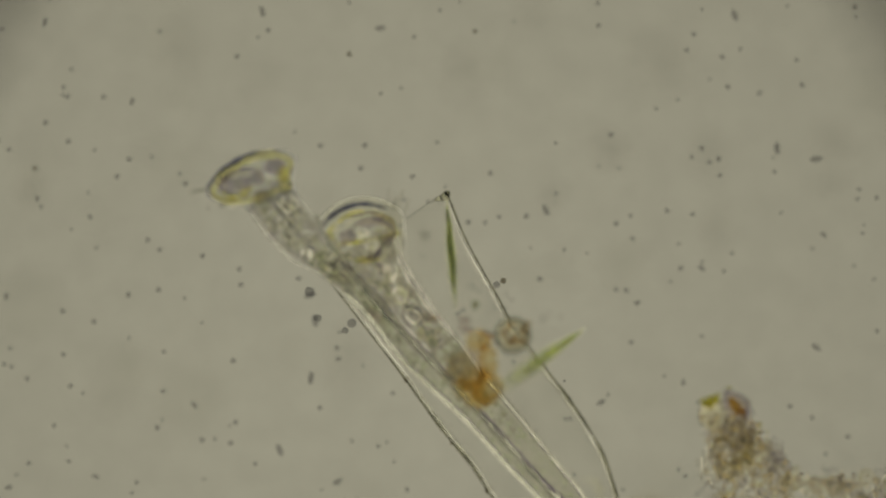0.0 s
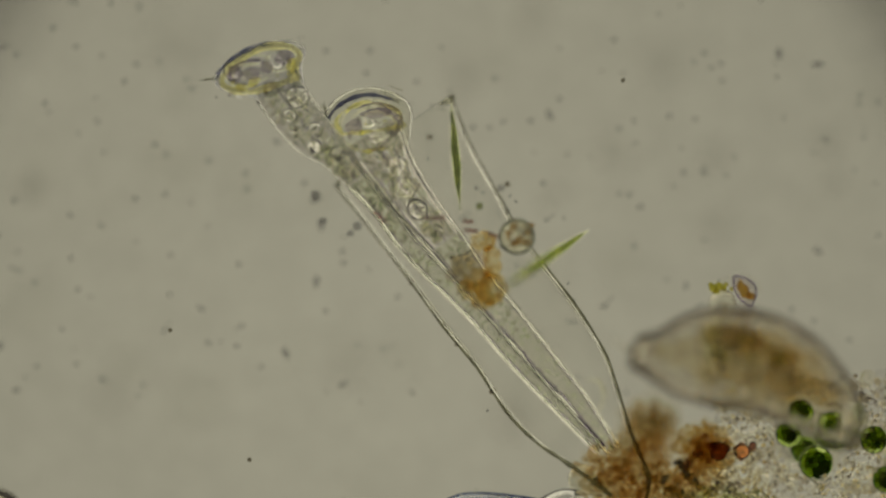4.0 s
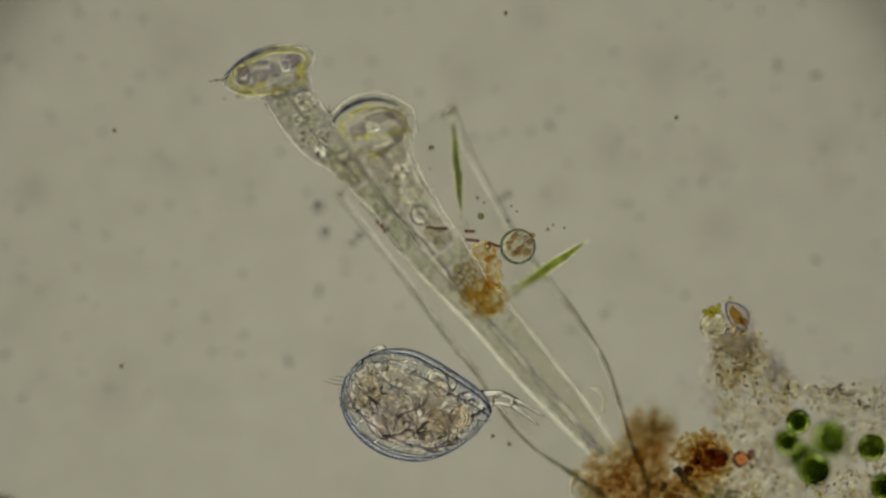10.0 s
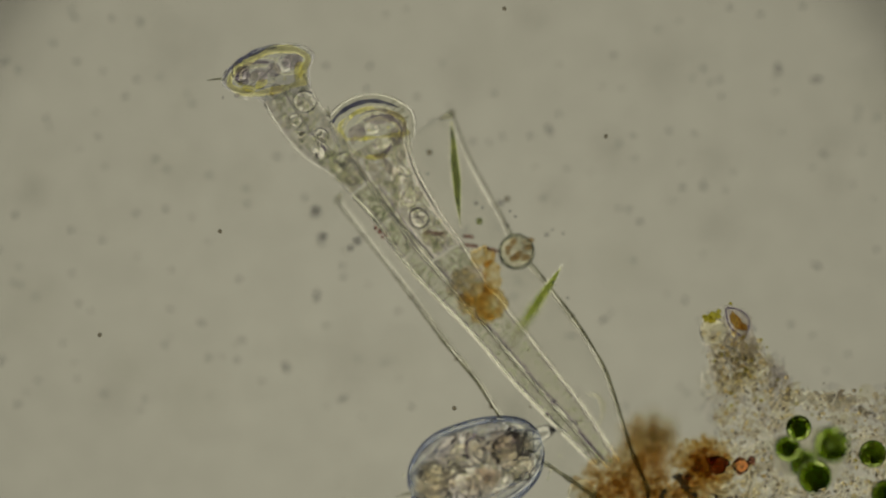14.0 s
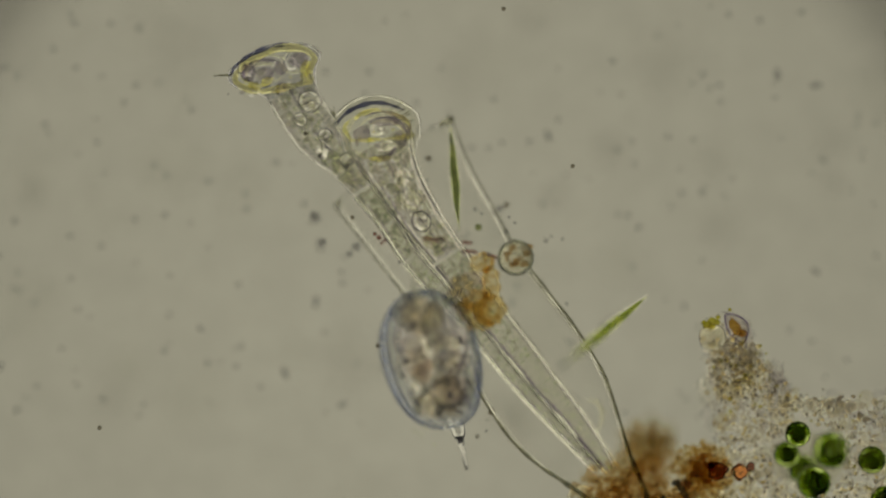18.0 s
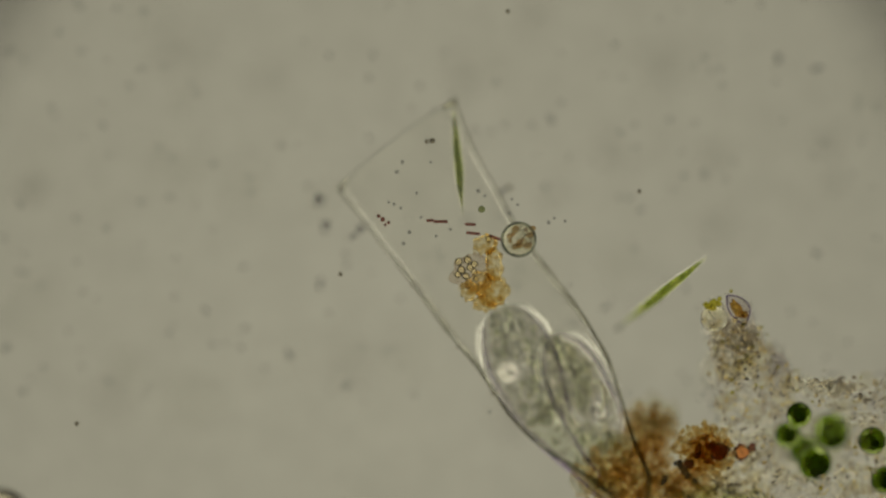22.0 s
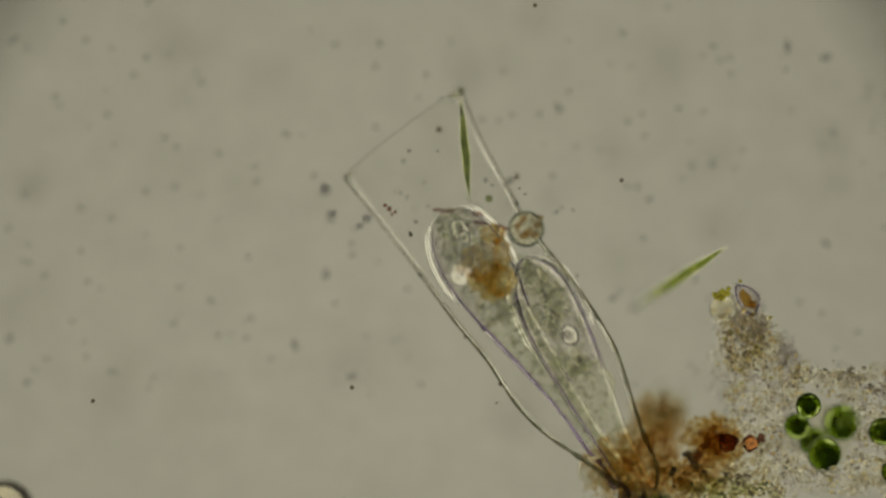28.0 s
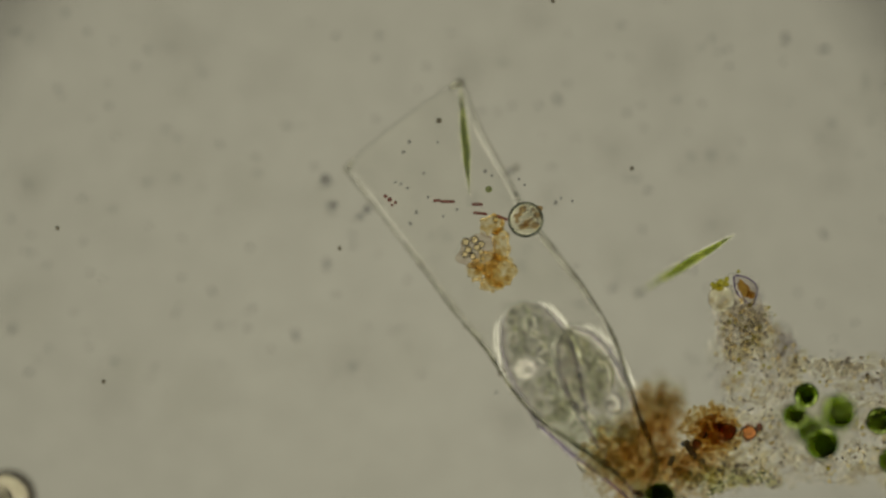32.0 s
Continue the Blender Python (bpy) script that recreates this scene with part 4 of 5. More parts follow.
for x, y, a, w, r in ((1217, 850, -58, 15, 6), (1206, 836, 20, 8, 5), (1181, 867, 60, 9, 5), (1236, 868, -20, 7, 4)):
    part("dark_grain", lump([w / 1000, r / 1000, r / 1000], 0.6, x, 3, 2.6), M_BLACKISH, rust, "blackish crumb", Matrix.Translation(at(x, y, 0.04)) @ pose(0, 0, 0, 0, 0, a))
heap = thing("detritus_heap", "pale granular heap of fine detritus with dark and yellow grains", "detritus")


def heap_spot(q, y0, y1):
    """A place on the heap, which stands as a slope: upright on one side, falling away on the other."""
    y = q.uniform(y0, y1)
    left = 1262 + 0.08 * (y - 560)
    right = 1318 + max(0.0, y - 575) * (0.9 if y < 690 else 2.4)
    x, y = q.uniform(left, min(right, 1600)) + q.gauss(0, 7), y + q.gauss(0, 6)
    # the cluster of green algae lies free
    return (x, y) if math.hypot(x - 1441, y - 797) > 66 else heap_spot(q, y0, y1)


q = random.Random(5)
for count, y0, y1, r0, r1 in ((330, 566, 700, 0.0016, 0.005), (420, 690, 770, 0.0014, 0.0044), (900, 750, 905, 0.0014, 0.0046)):
    part("grit", crumbs([(*at(*heap_spot(q, y0, y1), q.uniform(-0.16, 0.02)), q.uniform(r0, r1)) for _ in range(count)], True), M_GRIT, heap)["kind"] = "stuff"
part("grit", crumbs(cloud(420, 1240, 890, 90, 45, -0.15, 0.02, 0.0014, 0.0044, 8), True), M_GRIT, heap)["kind"] = "stuff"
# Thin pale films painted in for the haze over the heap.
for k in range(34):
    x, y = heap_spot(q, 590, 890)
    w = q.uniform(0.014, 0.04)
    part("haze_film", lump([w, w * q.uniform(0.5, 0.9), 0.01], 0.6, k + 300, 3, 2.4), M_HEAPHAZE if k % 3 else M_HAZY, heap, "thin pale film put in for the haze over the heap", Matrix.Translation(at(x, y, q.uniform(-0.12, -0.02))) @ pose(0, 0, 0, 0, 0, q.uniform(0, 180)))
part("pebble_grit", crumbs([(*at(*heap_spot(q, 735, 905), q.uniform(-0.16, -0.07)), q.uniform(0.0035, 0.0075)) for _ in range(170)], True), M_PEBBLE, heap, "coarser yellowish grit")["kind"] = "stuff"
part("pebble_grit", crumbs(cloud(150, 1265, 878, 105, 42, -0.12, 0.0, 0.0035, 0.0075, 18), True), M_PEBBLE, heap, "coarser yellowish grit")["kind"] = "stuff"
for k in range(150):
    x, y = heap_spot(q, 580, 885)
    r = q.uniform(0.006, 0.019)
    part("clot", lump([r, r * q.uniform(0.6, 0.95), r * 0.5], 0.6, k + 700, 3, 2.8), (M_CLOT, M_HAZY, M_WARMHAZE)[k % 3], heap, "pale soft clot", Matrix.Translation(at(x, y, q.uniform(-0.1, 0.0))) @ pose(0, 0, 0, 0, 0, q.uniform(0, 180)))
part("grit", crumbs(cloud(150, 1485, 700, 55, 18, -0.02, 0.07, 0.002, 0.0055, 9), True), M_GRIT, heap)["kind"] = "stuff"
part("pebble_grit", crumbs([(*at(*heap_spot(q, 580, 740), q.uniform(-0.06, 0.04)), q.uniform(0.0035, 0.0075)) for _ in range(80)], True), M_PEBBLE, heap, "coarser yellowish grit")["kind"] = "stuff"
part("amber_grit", crumbs([(*at(*heap_spot(q, 575, 735), q.uniform(-0.05, 0.05)), q.uniform(0.002, 0.0048)) for _ in range(110)], True), M_AMBERGRIT, heap, "glassy golden brown grains")["kind"] = "stuff"
part("amber_grit", crumbs([(*at(*heap_spot(q, 730, 900), q.uniform(-0.05, 0.05)), q.uniform(0.002, 0.0045)) for _ in range(110)], True), M_AMBERGRIT, heap, "glassy golden brown grains")["kind"] = "stuff"
part("fine_grain", crumbs([(*at(*heap_spot(q, 620, 900), q.uniform(-0.08, 0.05)), q.uniform(0.0012, 0.0032)) for _ in range(300)], True), M_GRAIN2, heap, "fine dark grains")["kind"] = "stuff"
for cx, cy, sx, sy, n in ((1475, 694, 22, 7, 16), (1535, 722, 18, 6, 10), (1395, 700, 26, 12, 8), (1345, 655, 14, 14, 6)):
    for _ in range(n):
        r = q.uniform(2.4, 5.4)
        part("dark_grain", lump([r / 1000, r / 1300, r / 1300], 0.4, int(r * 100), 1), M_GRAIN2, heap, m=Matrix.Translation(at(q.gauss(cx, sx), q.gauss(cy, sy) + 0.3 * sx * q.uniform(-0.5, 0.5), q.uniform(-0.01, 0.04))))
for x, y, r in ((1254, 892, 17), (1292, 902, 13), (1276, 880, 8), (1300, 884, 9), (1318, 900, 12), (1228, 900, 12), (1340, 892, 8), (1262, 912, 14), (1205, 898, 11), (1360, 905, 11)):
    part("olive_clump", lump([r / 1000, r / 1200, r / 1500], 0.6, x, 3, 2.4), M_OLIVE, heap, "soft olive green clump", Matrix.Translation(at(x, y, q.uniform(-0.08, 0.0))))
    part("olive_grain", crumbs([(*at(q.gauss(x, r * 0.8), q.gauss(y, r * 0.6), q.uniform(-0.06, 0.03)), q.uniform(0.0018, 0.0042)) for _ in range(14)], True), (M_YELLOW, M_GRAIN2, M_NEEDLEDARK)[x % 3], heap)["kind"] = "stuff"
rnd = random.Random(12)
for k in range(80):
    x, y = heap_spot(rnd, 600, 880)
    r = rnd.uniform(1.6, 4.4)
    part("dark_grain" if k % 3 else "yellow_grain", lump([r / 1000] * 3, 0.35, k, 1), M_GRAIN2 if k % 3 else M_YELLOW, heap, m=Matrix.Translation(at(x, y, rnd.uniform(0.0, 0.07))))

for k in range(26):
    r = rnd.uniform(1.6, 4.6)
    part("yellow_grain", lump([r / 1000] * 3, 0.35, k, 1), M_YELLOW, heap, m=Matrix.Translation(at(rnd.gauss(1318, 22), rnd.gauss(625, 34), rnd.uniform(-0.02, 0.03))))

ring_cell = part("empty_cell", lump([0.023] * 3, 0.08, 1, 3), jelly("clear_cell", (0.93, 0.92, 0.87), (0.98, 0.98, 0.94), 1.065), None, m=Matrix.Translation(at(1287, 553, 0.05)))
# Thin dark ring drawn for the outline of the clear cell.
part("cell_outline", strand([(0.0225 * math.cos(a), 0.0225 * math.sin(a), 0) for a in np.linspace(0, 2 * math.pi, 33)], 0.0013, 6), M_WORMEDGE, ring_cell, "thin dark ring drawn as the outline of the cell")
tagged(ring_cell, "empty clear round cell on top of the detritus", "cell")
green_clump = thing("yellow_green_alga", "small yellow-green alga clump on the detritus heap", "alga", Matrix.Translation(at(1292, 517, 0.05)))
for k, (x, y, r) in enumerate(((-10, -1, 8), (0, 3, 8), (8, -3, 6), (-4, -7, 6), (12, 5, 5), (-14, 5, 5))):
    part("plastid", lump([r / 1000, r / 1200, r / 1300], 0.4, k, 2), M_YELLOW, green_clump, m=Matrix.Translation((x / 1000, y / 1000, 0)))
sac = part("clear_sac", lump([0.046, 0.03, 0.026], 0.1, 8, 3), jelly("slime", (0.975, 0.97, 0.96), (0.995, 0.995, 0.99), 1.014, 60, 0.3), None)
tagged(sac, "thin clear empty sac over the algae on the detritus", "sac")
diatom = thing("amber_alga", "amber crescent-shaped alga with a bluish wall on the detritus heap", "alga", Matrix.Translation(at(1345, 525, 0.05)) @ pose(0, 0, 0, 0, 0, -62))
part("cell_wall", barrel([(x, w, w * 0.8, y) for x, w, y in smooth_line([(-0.031, 0.001, -0.004), (-0.022, 0.009, -0.001), (-0.01, 0.0155, 0.001), (0.004, 0.0175, 0.002), (0.016, 0.013, 0.001), (0.025, 0.006, -0.002), (0.031, 0.001, -0.004)], 16)], 18), jelly("diatom_wall", (0.84, 0.82, 0.84), (0.96, 0.95, 0.94), 1.04), diatom, "bluish glassy wall")
leaf = smooth_line([(-0.031, 0.001, -0.004), (-0.022, 0.009, -0.001), (-0.01, 0.0155, 0.001), (0.004, 0.0175, 0.002), (0.016, 0.013, 0.001), (0.025, 0.006, -0.002), (0.031, 0.001, -0.004)], 16)
# Violet strands drawn for the dark outline of the glassy wall.
for sd in (-1, 1):
    part("wall_outline", strand([(x, y + sd * w, 0) for x, w, y in leaf], 0.0016, 6), M_OUTLINE, diatom, "thin violet strand drawn as the outline of the wall")
part("plastid", lump([0.017, 0.0085, 0.008], 0.35, 5, 3), M_AMBER, diatom, "amber brown plastid", Matrix.Translation((-0.001, -0.002, 0)))
part("plastid", lump([0.008, 0.006, 0.006], 0.35, 6, 2), M_AMBER, diatom, "amber brown plastid", Matrix.Translation((0.014, 0.004, 0.002)))
bubble = part("bubble", lump([0.052] * 3, 0.01, 1, 4), jelly("bubble_skin", (0.68, 0.65, 0.58), (0.78, 0.76, 0.69), 1.33), None, m=Matrix.Translation(at(1, 932, FLOOR + 0.051)))
tagged(bubble, "clear round bubble with a dark rim", "bubble")
for x, y, r in ((1038, 866, 26), (1065, 880, 18)):
    g = part("globule", lump([r / 1000] * 3, 0.05, x, 3), M_GLOBULE, None, m=Matrix.Translation(at(x, y, 0.0)))
    tagged(g, "pale round globule under the lorica foot", "globule", "globules")

# ---- bacteria on the glass ----
rnd = random.Random(77)
dot_mesh = [finish(lump([0.0055, 0.0048, 0.004], 0.15, k, 1)) for k in range(4)]
rod_mesh = [finish(lump([0.013, 0.006, 0.005], 0.15, k, 1)) for k in range(3)]
for me in dot_mesh + rod_mesh:
    me.materials.append(M_BACT)
spots = [(551, 525, 1), (560, 570, 1), (363, 457, 0), (569, 263, 0), (647, 263, 0), (640, 303, 0), (730, 318, 0), (333, 330, 0), (128, 256, 0), (498, 796, 1), (930, 387, 0), (953, 497, 0), (240, 184, 0), (190, 178, 0), (88, 223, 0), (234, 287, 0), (74, 356, 0), (166, 388, 0), (118, 553, 0), (173, 571, 0), (233, 524, 0), (284, 757, 0), (362, 778, 0), (412, 784, 0), (416, 640, 0), (430, 507, 0), (531, 496, 0), (598, 617, 0), (600, 637, 0), (553, 670, 1), (421, 748, 0), (1200, 478, 0), (1176, 377, 0), (1087, 400, 0), (1105, 517, 0), (1369, 268, 1), (1437, 287, 1), (1412, 157, 0), (1338, 172, 0)]
for _ in range(200):
    spots.append((rnd.uniform(-20, 1590), rnd.uniform(-10, 900), 1 if rnd.random() < 0.06 else 0))
for i, (x, y, long) in enumerate(spots):
    x, y = x + 15.6, y - 153.4
    me = rod_mesh[i % 3] if long else dot_mesh[i % 4]
    s = rnd.uniform(0.55, 1.0) if i > 38 else 1.0
    b = new("bacterium", me)
    p = at(x, y, FLOOR + 0.005)
    b.matrix_basis = Matrix.Translation(p) @ pose(0, 0, 0, 0, 0, rnd.uniform(0, 180)) @ Matrix.Diagonal((s, s, s, 1))
    tagged(b, "tiny grey rod-shaped bacterium on the glass" if long else "tiny grey round bacterium on the glass", "bacterium", "bacteria on the slide")


# ---- the swimmers ----
def rotifer():
    ob = thing("rotifer", "clear egg-shaped swimming rotifer with crowded organs and two-toed foot", "rotifer")
    shell = [(-0.122, 0.012, 0.01, -0.06), (-0.115, 0.03, 0.026, -0.05), (-0.1, 0.055, 0.048, -0.035), (-0.07, 0.078, 0.066, -0.018), (-0.03, 0.09, 0.078, -0.006), (0.01, 0.094, 0.082, 0), (0.05, 0.09, 0.08, 0.002), (0.08, 0.078, 0.07, 0.004), (0.105, 0.058, 0.052, 0.006), (0.12, 0.036, 0.034, 0.008), (0.127, 0.018, 0.016, 0.008), (0.13, 0.004, 0.004, 0.008)]
    shell = [tuple(r) for r in smooth_line(shell, 40)]
    part("shell", shell_tube(shell, 0.0, 0.005, 40, True), M_ROTIFER, ob, "clear firm shell")
    # standing fins added all round the shell, hardly seen from above, that close up to draw its dark outline
    for k in range(14):
        c, v = math.cos(k * math.pi / 7), math.sin(k * math.pi / 7)
        fin = bmesh.new()
        rings(fin, [[(x, y + (w + h) * c - e * v * 0.0004, (d + h) * v + e * c * 0.0004) for e, h in ((-1, 0.0), (1, 0.0), (1, 0.0035), (-1, 0.0035))] for x, w, d, y in shell[1:-1]])
        part("shell_outline", fin, M_EDGE, ob, "thin bluish fin added for the dark outline of the shell", smooth=False)
    part("shell_outline_stipple", outline_grains(shell[1:-1], 1300, 0.0016, 3), M_SHELLHIDE, ob, "fine bluish grains added for the dark outline of the shell")["kind"] = "stuff"
    q = random.Random(8)
    for k in range(60):
        x = q.uniform(-0.092, 0.112)
        w = float(np.interp(x, [r[0] for r in shell], [r[1] for r in shell])) * 0.76
        lean_in = float(np.interp(x, [r[0] for r in shell], [r[3] for r in shell]))
        ang, rr = k * 2.4, math.sqrt(((k * 7) % 60 + 0.5) / 60) * 0.93
        r = q.uniform(0.013, 0.029)
        part("organ", lump([r, r * q.uniform(0.7, 1.0), r * 0.8], 0.35, k, 3, 1.8), (M_ORGAN, M_GUT, M_ORGAN, M_LUMP, M_ORGAN, M_YOLK, M_ORGAN)[k % 7], ob, m=Matrix.Translation((x, lean_in + w * rr * math.cos(ang), w * 0.7 * rr * math.sin(ang))) @ pose(0, 0, 0, 0, 0, q.uniform(0, 180)))
    for x, y, z, r in ((0.02, 0.03, 0.045, 0.046), (-0.035, -0.035, 0.045, 0.036), (0.055, -0.03, 0.045, 0.034), (-0.06, 0.02, 0.03, 0.026), (0.02, 0.025, -0.02, 0.044), (0.045, 0.03, -0.03, 0.034), (-0.04, 0.025, 0.015, 0.034)):
        part("stomach_cell", lump([r, r * 0.92, r * 0.7], 0.1, int(r * 1000), 3), M_BIGCELL, ob, "large round clear stomach cell", Matrix.Translation((x, y, z)))
    for x, w in ((-0.07, 0.045), (0.0, 0.05)):
        part("fold", strand([(x + 0.012 * math.sin(3 * f + 30 * x), w * f, 0.05 * math.cos(1.2 * f)) for f in np.linspace(-0.9, 0.9, 15)], [0.001 + 0.0018 * abs(math.sin(4 * f + x * 50)) for f in np.linspace(-0.9, 0.9, 15)], 6), M_VIOLET, ob, "dark violet fold")
    part("viscera", lump([0.1, 0.072, 0.056], 0.25, 4, 4, 4.0), jelly("viscera", (0.955, 0.94, 0.935), (1, 0.99, 0.97), 1.02, 40, 0.8), ob, "mottled grey viscera", Matrix.Translation((0.008, -0.004, 0)))
    grains = [(q.gauss(-0.01, 0.05), q.gauss(0, 0.035), q.gauss(0, 0.03), q.uniform(0.002, 0.0045)) for _ in range(170)]
    part("granules", crumbs(grains[:24], True), M_DARK, ob)["kind"] = "stuff"
    part("granules", crumbs(grains[24:], True), M_COARSE, ob)["kind"] = "stuff"
    foot = part("foot", strand(smooth_line([(-0.074, -0.06, 0), (-0.098, -0.092, 0), (-0.118, -0.108, 0), (-0.142, -0.114, 0)], 9), [0.026, 0.024, 0.022, 0.019, 0.017, 0.0155, 0.0145, 0.0135, 0.0125, 0.01], 16), M_FOOT, ob, "jointed clear foot")
    for sd in (-1, 1):
        part("toe", strand([(-0.138, -0.114 + 0.005 * sd, 0), (-0.165, -0.115 + 0.007 * sd, 0), (-0.2, -0.116 + 0.009 * sd, 0)], [0.0055, 0.004, 0.0012], 8), M_FOOT, foot, "thin pointed toe")
    for k in range(3):
        a = 0.55 + 0.2 * k
        part("cilium", strand([(0.125, 0.036 * a, 0), (0.138, 0.042 * a + 0.002, 0.003), (0.146 + 0.006 * (k % 3), 0.045 * a + 0.005, 0.005)], [0.0014, 0.001, 0.0005], 5), M_CILIA, ob)
    return ob


def bdelloid():
    ob = thing("bdelloid_rotifer", "plump brownish worm-like rotifer creeping over the detritus", "rotifer")
    rows = [(-0.208, 0.008, 0.008, -0.032), (-0.202, 0.02, 0.018, -0.032), (-0.188, 0.028, 0.024, -0.03), (-0.168, 0.036, 0.03, -0.026), (-0.145, 0.054, 0.044, -0.016), (-0.1, 0.075, 0.062, -0.004), (-0.03, 0.083, 0.07, 0.008), (0.03, 0.08, 0.068, 0.012), (0.09, 0.074, 0.06, 0.002), (0.14, 0.062, 0.05, -0.016), (0.18, 0.048, 0.036, -0.034), (0.205, 0.03, 0.024, -0.046), (0.214, 0.012, 0.01, -0.05)]
    part("trunk", shell_tube([tuple(r) for r in smooth_line(rows, 36)], 0.0, 0.012, 40, True), M_WORM, ob, "soft brownish trunk")
    part("outline_stipple", outline_grains([tuple(r) for r in smooth_line(rows, 36)], 2800, 0.0021, 9), M_WORMHIDE, ob, "fine brown grains added for the dark outline of the trunk")["kind"] = "stuff"
    # Dark strands added along both sides to draw the body's outline.
    for sd in (-1, 1):
        part("skin_outline", strand([(x, y + sd * w, 0) for x, w, d, y in smooth_line(rows, 36)[1:-1]], 0.0075, 8), M_WORMEDGE, ob, "dark strand drawn along the outline of the body")
    part("gut", barrel([(-0.17, 0.008, 0.008, -0.02), (-0.13, 0.026, 0.02, -0.012), (-0.07, 0.042, 0.034, 0.004), (0.0, 0.05, 0.042, 0.014), (0.06, 0.042, 0.036, 0.006), (0.12, 0.022, 0.02, -0.012), (0.16, 0.006, 0.006, -0.03)], 18), M_WORMGUT, ob, "yellow-brown gut")
    q = random.Random(21)
    for k in range(34):
        s = q.uniform(0.01, 0.024)
        part("organ", lump([s, s * 0.8, s * 0.6], 0.4, k + 50, 2), M_GUT if k % 3 else M_WORMGUT, ob, m=Matrix.Translation((q.uniform(-0.1, 0.09), q.uniform(-0.045, 0.05), q.uniform(-0.03, 0.03))))
    for k, (x, y, r) in enumerate(((0.03, 0.045, 0.034), (0.085, 0.03, 0.032), (-0.03, 0.04, 0.026), (0.12, 0.0, 0.026), (0.06, -0.01, 0.028))):
        part("gut_patch", lump([r * 1.3, r * 0.75, r * 0.6], 0.5, k + 90, 3, 2.6), M_GOLDGUT, ob, "golden brown patch of the gut", Matrix.Translation((x, y, 0.02)) @ pose(0, 0, 0, 0, 0, -18))
    for k in range(9):
        r = q.uniform(0.007, 0.013)
        part("gut_patch", lump([r * 1.4, r, r], 0.5, k + 120, 2), M_OLIVE, ob, "olive green patch of the gut", Matrix.Translation((q.uniform(-0.09, 0.06), q.uniform(0.0, 0.05), 0.02)))
    part("crown", lump([0.017, 0.02, 0.014], 0.15, 4, 3), M_PALE, ob, "clear bright head end", Matrix.Translation((-0.185, -0.03, 0)))
    part("antenna", strand([(-0.194, -0.035, 0), (-0.22, -0.03, 0.002), (-0.25, -0.022, 0.003)], [0.007, 0.004, 0.002], 6), M_WORM, ob, "thin pale feeler")
    return ob


swimmer, creeper = rotifer(), bdelloid()

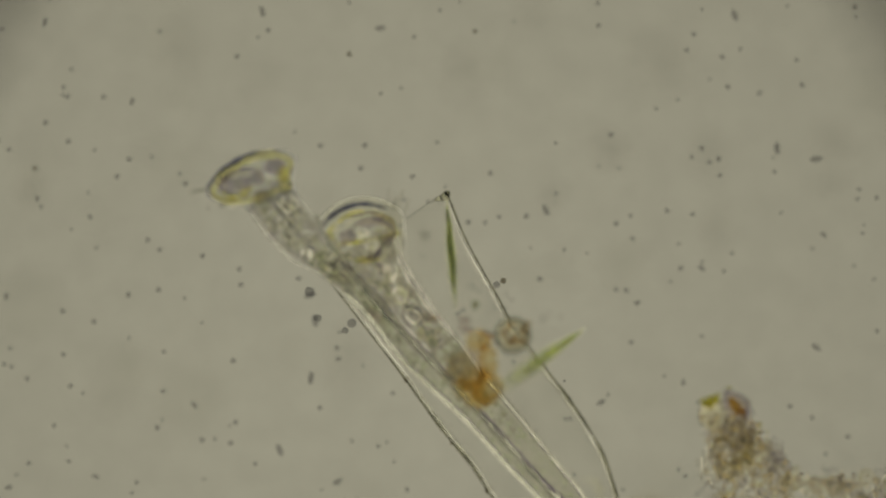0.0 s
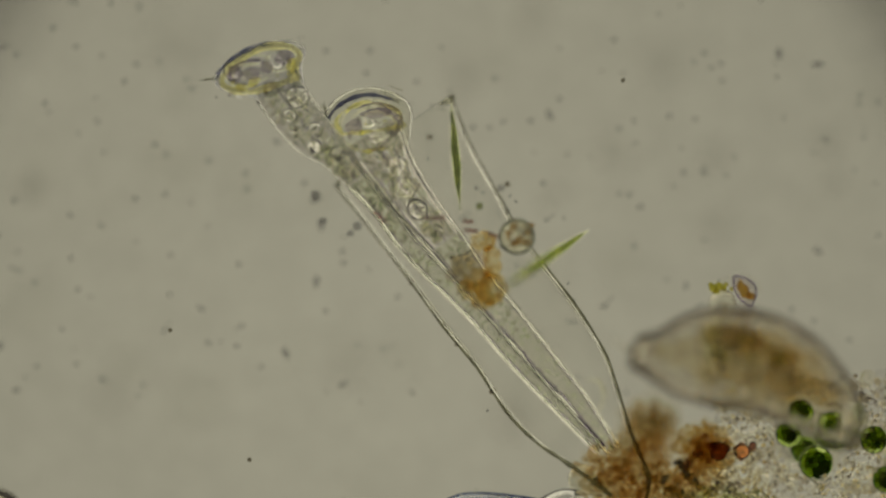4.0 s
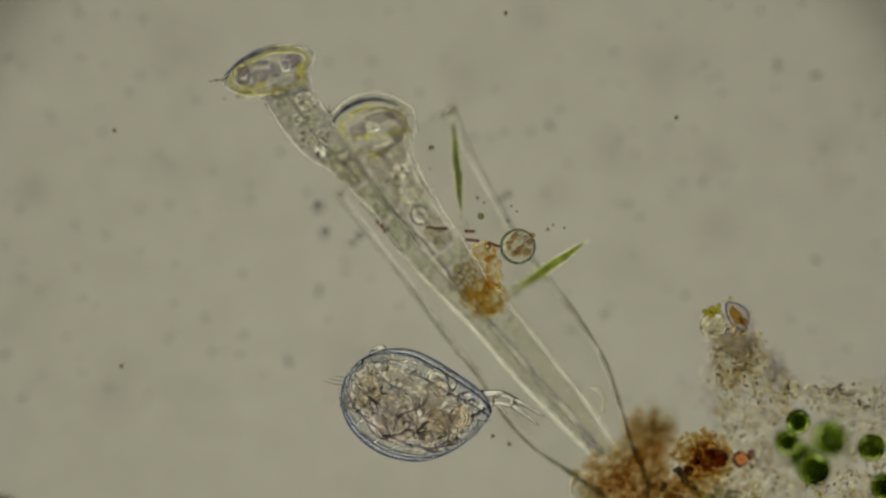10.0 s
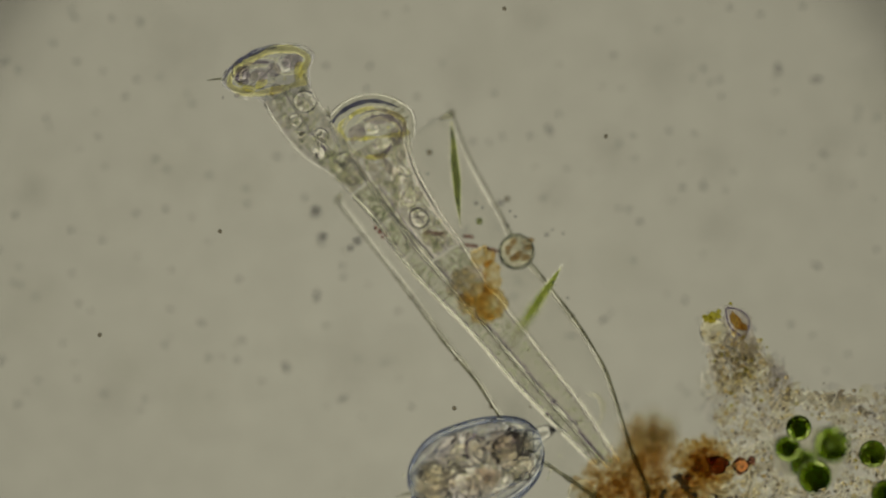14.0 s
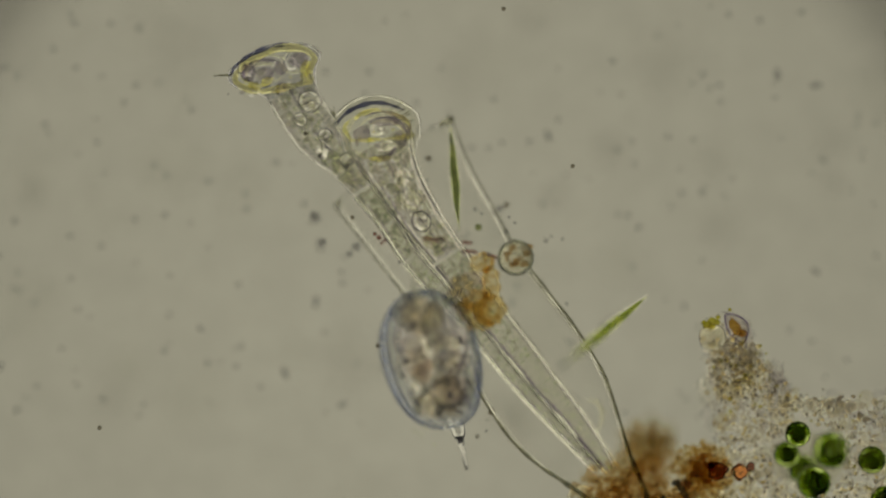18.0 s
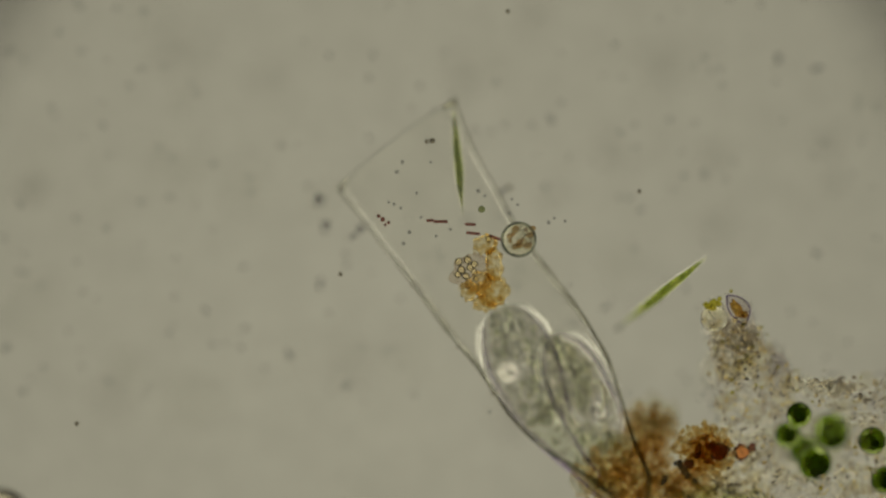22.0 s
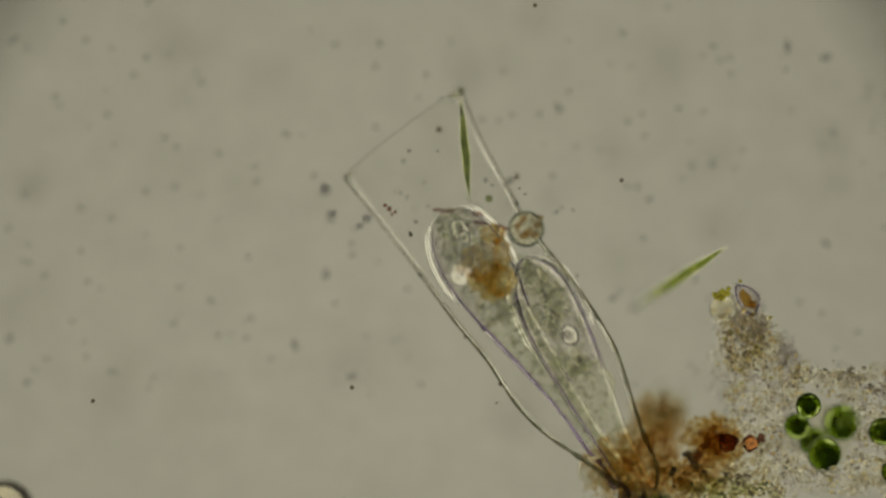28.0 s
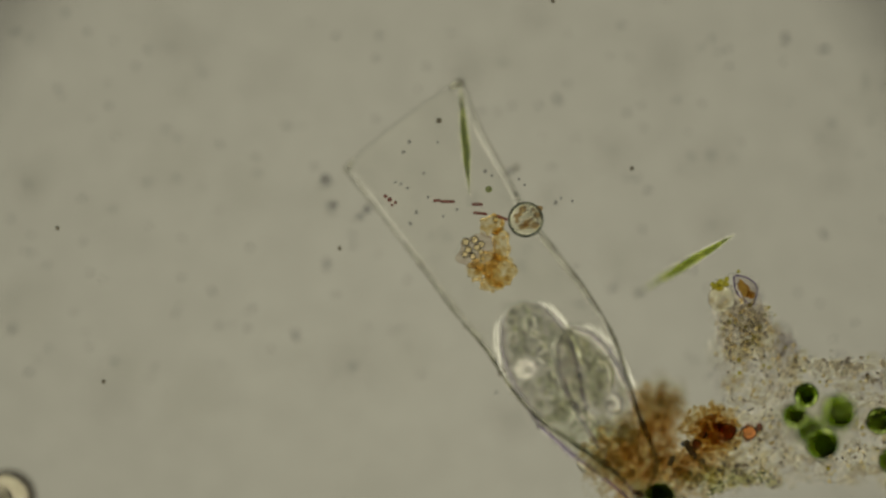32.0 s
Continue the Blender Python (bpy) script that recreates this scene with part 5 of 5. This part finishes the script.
# seconds, column and row in the view, heading, height, side roll
SWIM = [(0, 860, 1150, 100, 0.0, 0), (2.4, 870, 1090, 120, 0.0, 0), (3.0, 845, 1000, 150, 0.0, 0), (3.5, 850, 990, 160, 0.0, 0), (4.6, 880, 900, 190, 0.03, 0), (5.5, 903, 771, 205, 0.06, 0), (5.7, 900, 764, 185, 0.06, 0), (5.9, 872, 840, 160, 0.13, 0), (6.1, 864, 862, 165, 0.13, 0), (6.3, 870, 890, 170, 0.08, 0), (6.5, 950, 990, 215, 0, 0), (6.7, 990, 1055, 252, 0, 0), (6.9, 998, 1068, 260, 0, 0), (7.0, 1025, 1066, 262, 0, 0), (7.3, 1003, 1042, 268, 0, 0),
        (7.6, 980, 1100, 255, 0, 0), (7.9, 820, 1100, 190, 0, 0), (8.2, 750, 1030, 120, 0, 0), (8.4, 740, 965, 100, 0, 0), (8.6, 650, 850, 112, 0.02, 0), (8.8, 655, 745, 110, 0.04, 0), (9.0, 677, 690, 110, 0.05, 0), (9.2, 700, 612, 116, 0.05, 0), (9.4, 705, 645, 126, 0.05, 0), (9.6, 700, 645, 128, 0.05, 0), (9.8, 722, 702, 133, 0.04, 0), (10.0, 728, 727, 145, 0.04, 0), (10.2, 775, 787, 215, 0.02, 0),
        (10.4, 785, 795, 250, 0.01, 60), (10.6, 785, 830, 258, 0.01, 80), (10.8, 788, 830, 258, 0.01, 80), (11.0, 782, 825, 258, 0.0, 80), (11.2, 730, 815, 200, 0.03, 30), (11.4, 674, 698, 130, 0.09, 0), (11.6, 715, 745, 140, 0.09, 0), (11.8, 796, 795, 65, 0.03, 0), (12.0, 833, 788, 28, 0.06, 82), (12.2, 952, 774, 25, 0.15, 0), (12.4, 975, 795, 45, 0.195, 0), (12.8, 945, 795, 55, 0.195, 0), (13.0, 920, 792, 64, 0.195, 0), (13.2, 923, 772, 68, 0.195, 0),
        (13.4, 884, 731, 105, 0.165, 0), (13.6, 862, 741, 98, 0.135, 0), (13.8, 829, 787, 140, 0.045, 40), (14.0, 848, 828, 198, 0.04, 80), (14.2, 827, 890, 140, 0.03, 40), (14.4, 815, 1060, 100, 0.02, 0), (15.5, 800, 1150, 90, 0, 0), (16.5, 815, 1080, 90, 0, 0), (16.7, 825, 940, 75, 0.05, 0, 30), (16.85, 846, 885, 65, 0.05, 0, 50), (17.0, 852, 864, 60, 0.05, 20, 70), (17.1, 880, 856, 60, 0.05, 50, 84), (17.3, 890, 866, 65, 0.05, 60, 82), (17.4, 846, 795, 62, 0.08, 60, 20), (17.5, 797, 704, 80, 0.13, 70, 0), (17.6, 816, 668, 98, 0.135, 70),
        (17.8, 795, 642, 105, 0.12, 80), (18.0, 765, 642, 102, 0.12, 80), (18.2, 728, 545, 114, 0.135, 80), (18.4, 782, 622, 128, 0.12, 80), (18.6, 808, 686, 172, 0.09, 80), (18.8, 826, 776, 205, 0.03, 80), (19.0, 796, 795, 248, 0.0, 80), (19.2, 770, 1080, 255, 0, 80), (19.6, 760, 1300, 250, 0, 60), (32, 700, 1500, 240, 0, 60)]
CREEP = [(0, 900, 1120, 45, 0.24, 0), (0.6, 925, 1010, 40, 0.24, 0), (0.8, 955, 955, 38, 0.24, 0), (1.0, 994, 870, 36, 0.24, 0), (1.2, 1006, 812, 31, 0.24, 0), (1.4, 1006, 790, 28, 0.24, 0), (1.6, 1070, 765, 16, 0.24, 0), (1.8, 1090, 750, 4, 0.24, 0), (2.0, 1197, 692, 353, 0.24, 0), (2.3, 1234, 678, 346, 0.24, 0), (2.6, 1243, 655, 344, 0.24, 0), (2.9, 1258, 638, 344, 0.24, 0), (3.2, 1264, 643, 343, 0.24, 0), (3.5, 1276, 655, 342, 0.24, 0),
         (4.5, 1420, 655, 345, 0.24, 0), (5.5, 1605, 668, 350, 0.24, 0), (6.0, 1628, 678, 345, 0.24, 0), (6.3, 1645, 680, 340, 0.24, 0), (6.5, 1670, 690, 335, 0.24, 0), (6.7, 1740, 720, 330, 0.24, 0), (7.2, 1950, 760, 330, 0.24, 0), (32, 2100, 800, 330, 0.24, 0)]
DRIFT = [(0, 970, 480, 33, 57), (12.8, 970, 480, 33, 57), (13.3, 965, 490, 40, 59), (13.6, 955, 520, 58, 61), (14.0, 956, 533, 54, 62), (14.5, 975, 540, 52, 62), (16.5, 1013, 553, 44, 64), (17.0, 1022, 547, 38, 64), (17.4, 1030, 565, 39, 62), (17.6, 1047, 574, 39, 62), (17.8, 1069, 566, 36, 57), (18.2, 1085, 568, 37, 56), (19.0, 1130, 552, 36, 55), (20.0, 1168, 540, 36, 54), (21.0, 1172, 534, 37, 54), (22.0, 1178, 533, 36, 54), (23.0, 1182, 531, 35, 54), (25.0, 1188, 527, 33, 54), (28.0, 1194, 524, 31, 54), (30.0, 1199, 521, 30, 54), (32.0, 1208, 517, 29, 54)]


TRAILS = [[(0, 70, 300), (3, 312, 740), (6, 265, 182), (9, 225, 660), (13, 175, 585), (19, 175, 768), (23, 127, 737), (28, 165, 710), (32, 180, 677)],
          [(0, 400, 900), (3, 443, 852), (6, 420, 600), (9, 175, 190), (13, 365, 436), (17, 500, 300), (19, 708, 460), (23, 760, 200), (28, 727, 416), (32, 600, 440)],
          [(0, 1254, 806), (3, 1093, 150), (9, 1210, 195), (13, 1100, 240), (19, 1010, 305), (23, 1160, 330), (28, 1100, 320), (32, 1120, 298)],
          [(0, 840, 60), (6, 900, 30), (19, 890, 8), (23, 907, 10), (28, 947, 10), (32, 980, 0)],
          [(0, 620, 100), (9, 907, 788), (19, 640, 575), (23, 603, 465), (28, 623, 686), (32, 98, 404)]]
drifting = []
for k, trail in enumerate(TRAILS):
    g = part("drifting_speck", lump([0.0045] * 3, 0.3, k, 1), M_DARK, None)
    drifting.append(tagged(g, "tiny dark speck drifting in the water", "speck", "drifting specks"))
TIP = [(0, 1), (1.6, 1), (1.9, 0), (3.5, 0), (5.5, 2), (6.5, 2), (6.75, 1), (32, 1)]


def shift(t):
    """How far the stage has carried the water at t, in map units."""
    x, y, _ = ease(STAGE, t)
    return -1000 * x, 1000 * y


def swim(ob, rows):
    keyed = []
    for t, x, y, heading, z, roll, *pitch in rows:
        dx, dy = shift(t)
        keyed.append((t, Matrix.Translation(at(x - dx, y - dy, z)) @ pose(0, 0, 0, 0, 0, heading) @ pose(0, 0, 0, 0, -sum(pitch), 0) @ pose(0, 0, 0, roll, 0, 0)))
    walk(ob, keyed)


def motions():
    walk(illuminator, [(t, pose(x, y, f)) for t, x, y, f in STAGE])
    lay(ciliate_a)
    lay(ciliate_b)
    walk(tuft, [(t, pose(0.045, -0.055, 0.004, 0, 0, a)) for t, a in ((0, -25), (0.5, -30), (1.0, 0), (2.0, -8), (3.0, 5), (4.2, 80), (5.5, 120), (32, 120))])
    swim(swimmer, SWIM)
    swim(creeper, CREEP)
    for g, trail in zip(drifting, TRAILS):
        walk(g, [(t, Matrix.Translation(at(x - shift(t)[0], y - shift(t)[1], 0.0))) for t, x, y in trail])
    for g, *states in ((ring_cell, (1284, 556, 0), (1270, 579, 0), (1288, 553, 0)), (green_clump, (1276, 530, 0), (1270, 553, 20), (1292, 517, 0)), (diatom, (1320, 534, -60), (1313, 562, -58), (1345, 525, -62)), (sac, (1300, 545, 0), (1292, 563, 10), (1360, 468, 48))):
        walk(g, [(t, Matrix.Translation(at(states[k][0], states[k][1], 0.03)) @ pose(0, 0, 0, 0, 0, states[k][2])) for t, k in TIP])
    walk(drifter, [(t, Matrix.Translation(at(x, y, 0.135)) @ pose(0, 0, 0, 0, 0, heading) @ pose(0, 0, 0, 0, tilt, 0)) for t, x, y, heading, tilt in DRIFT])


motions()
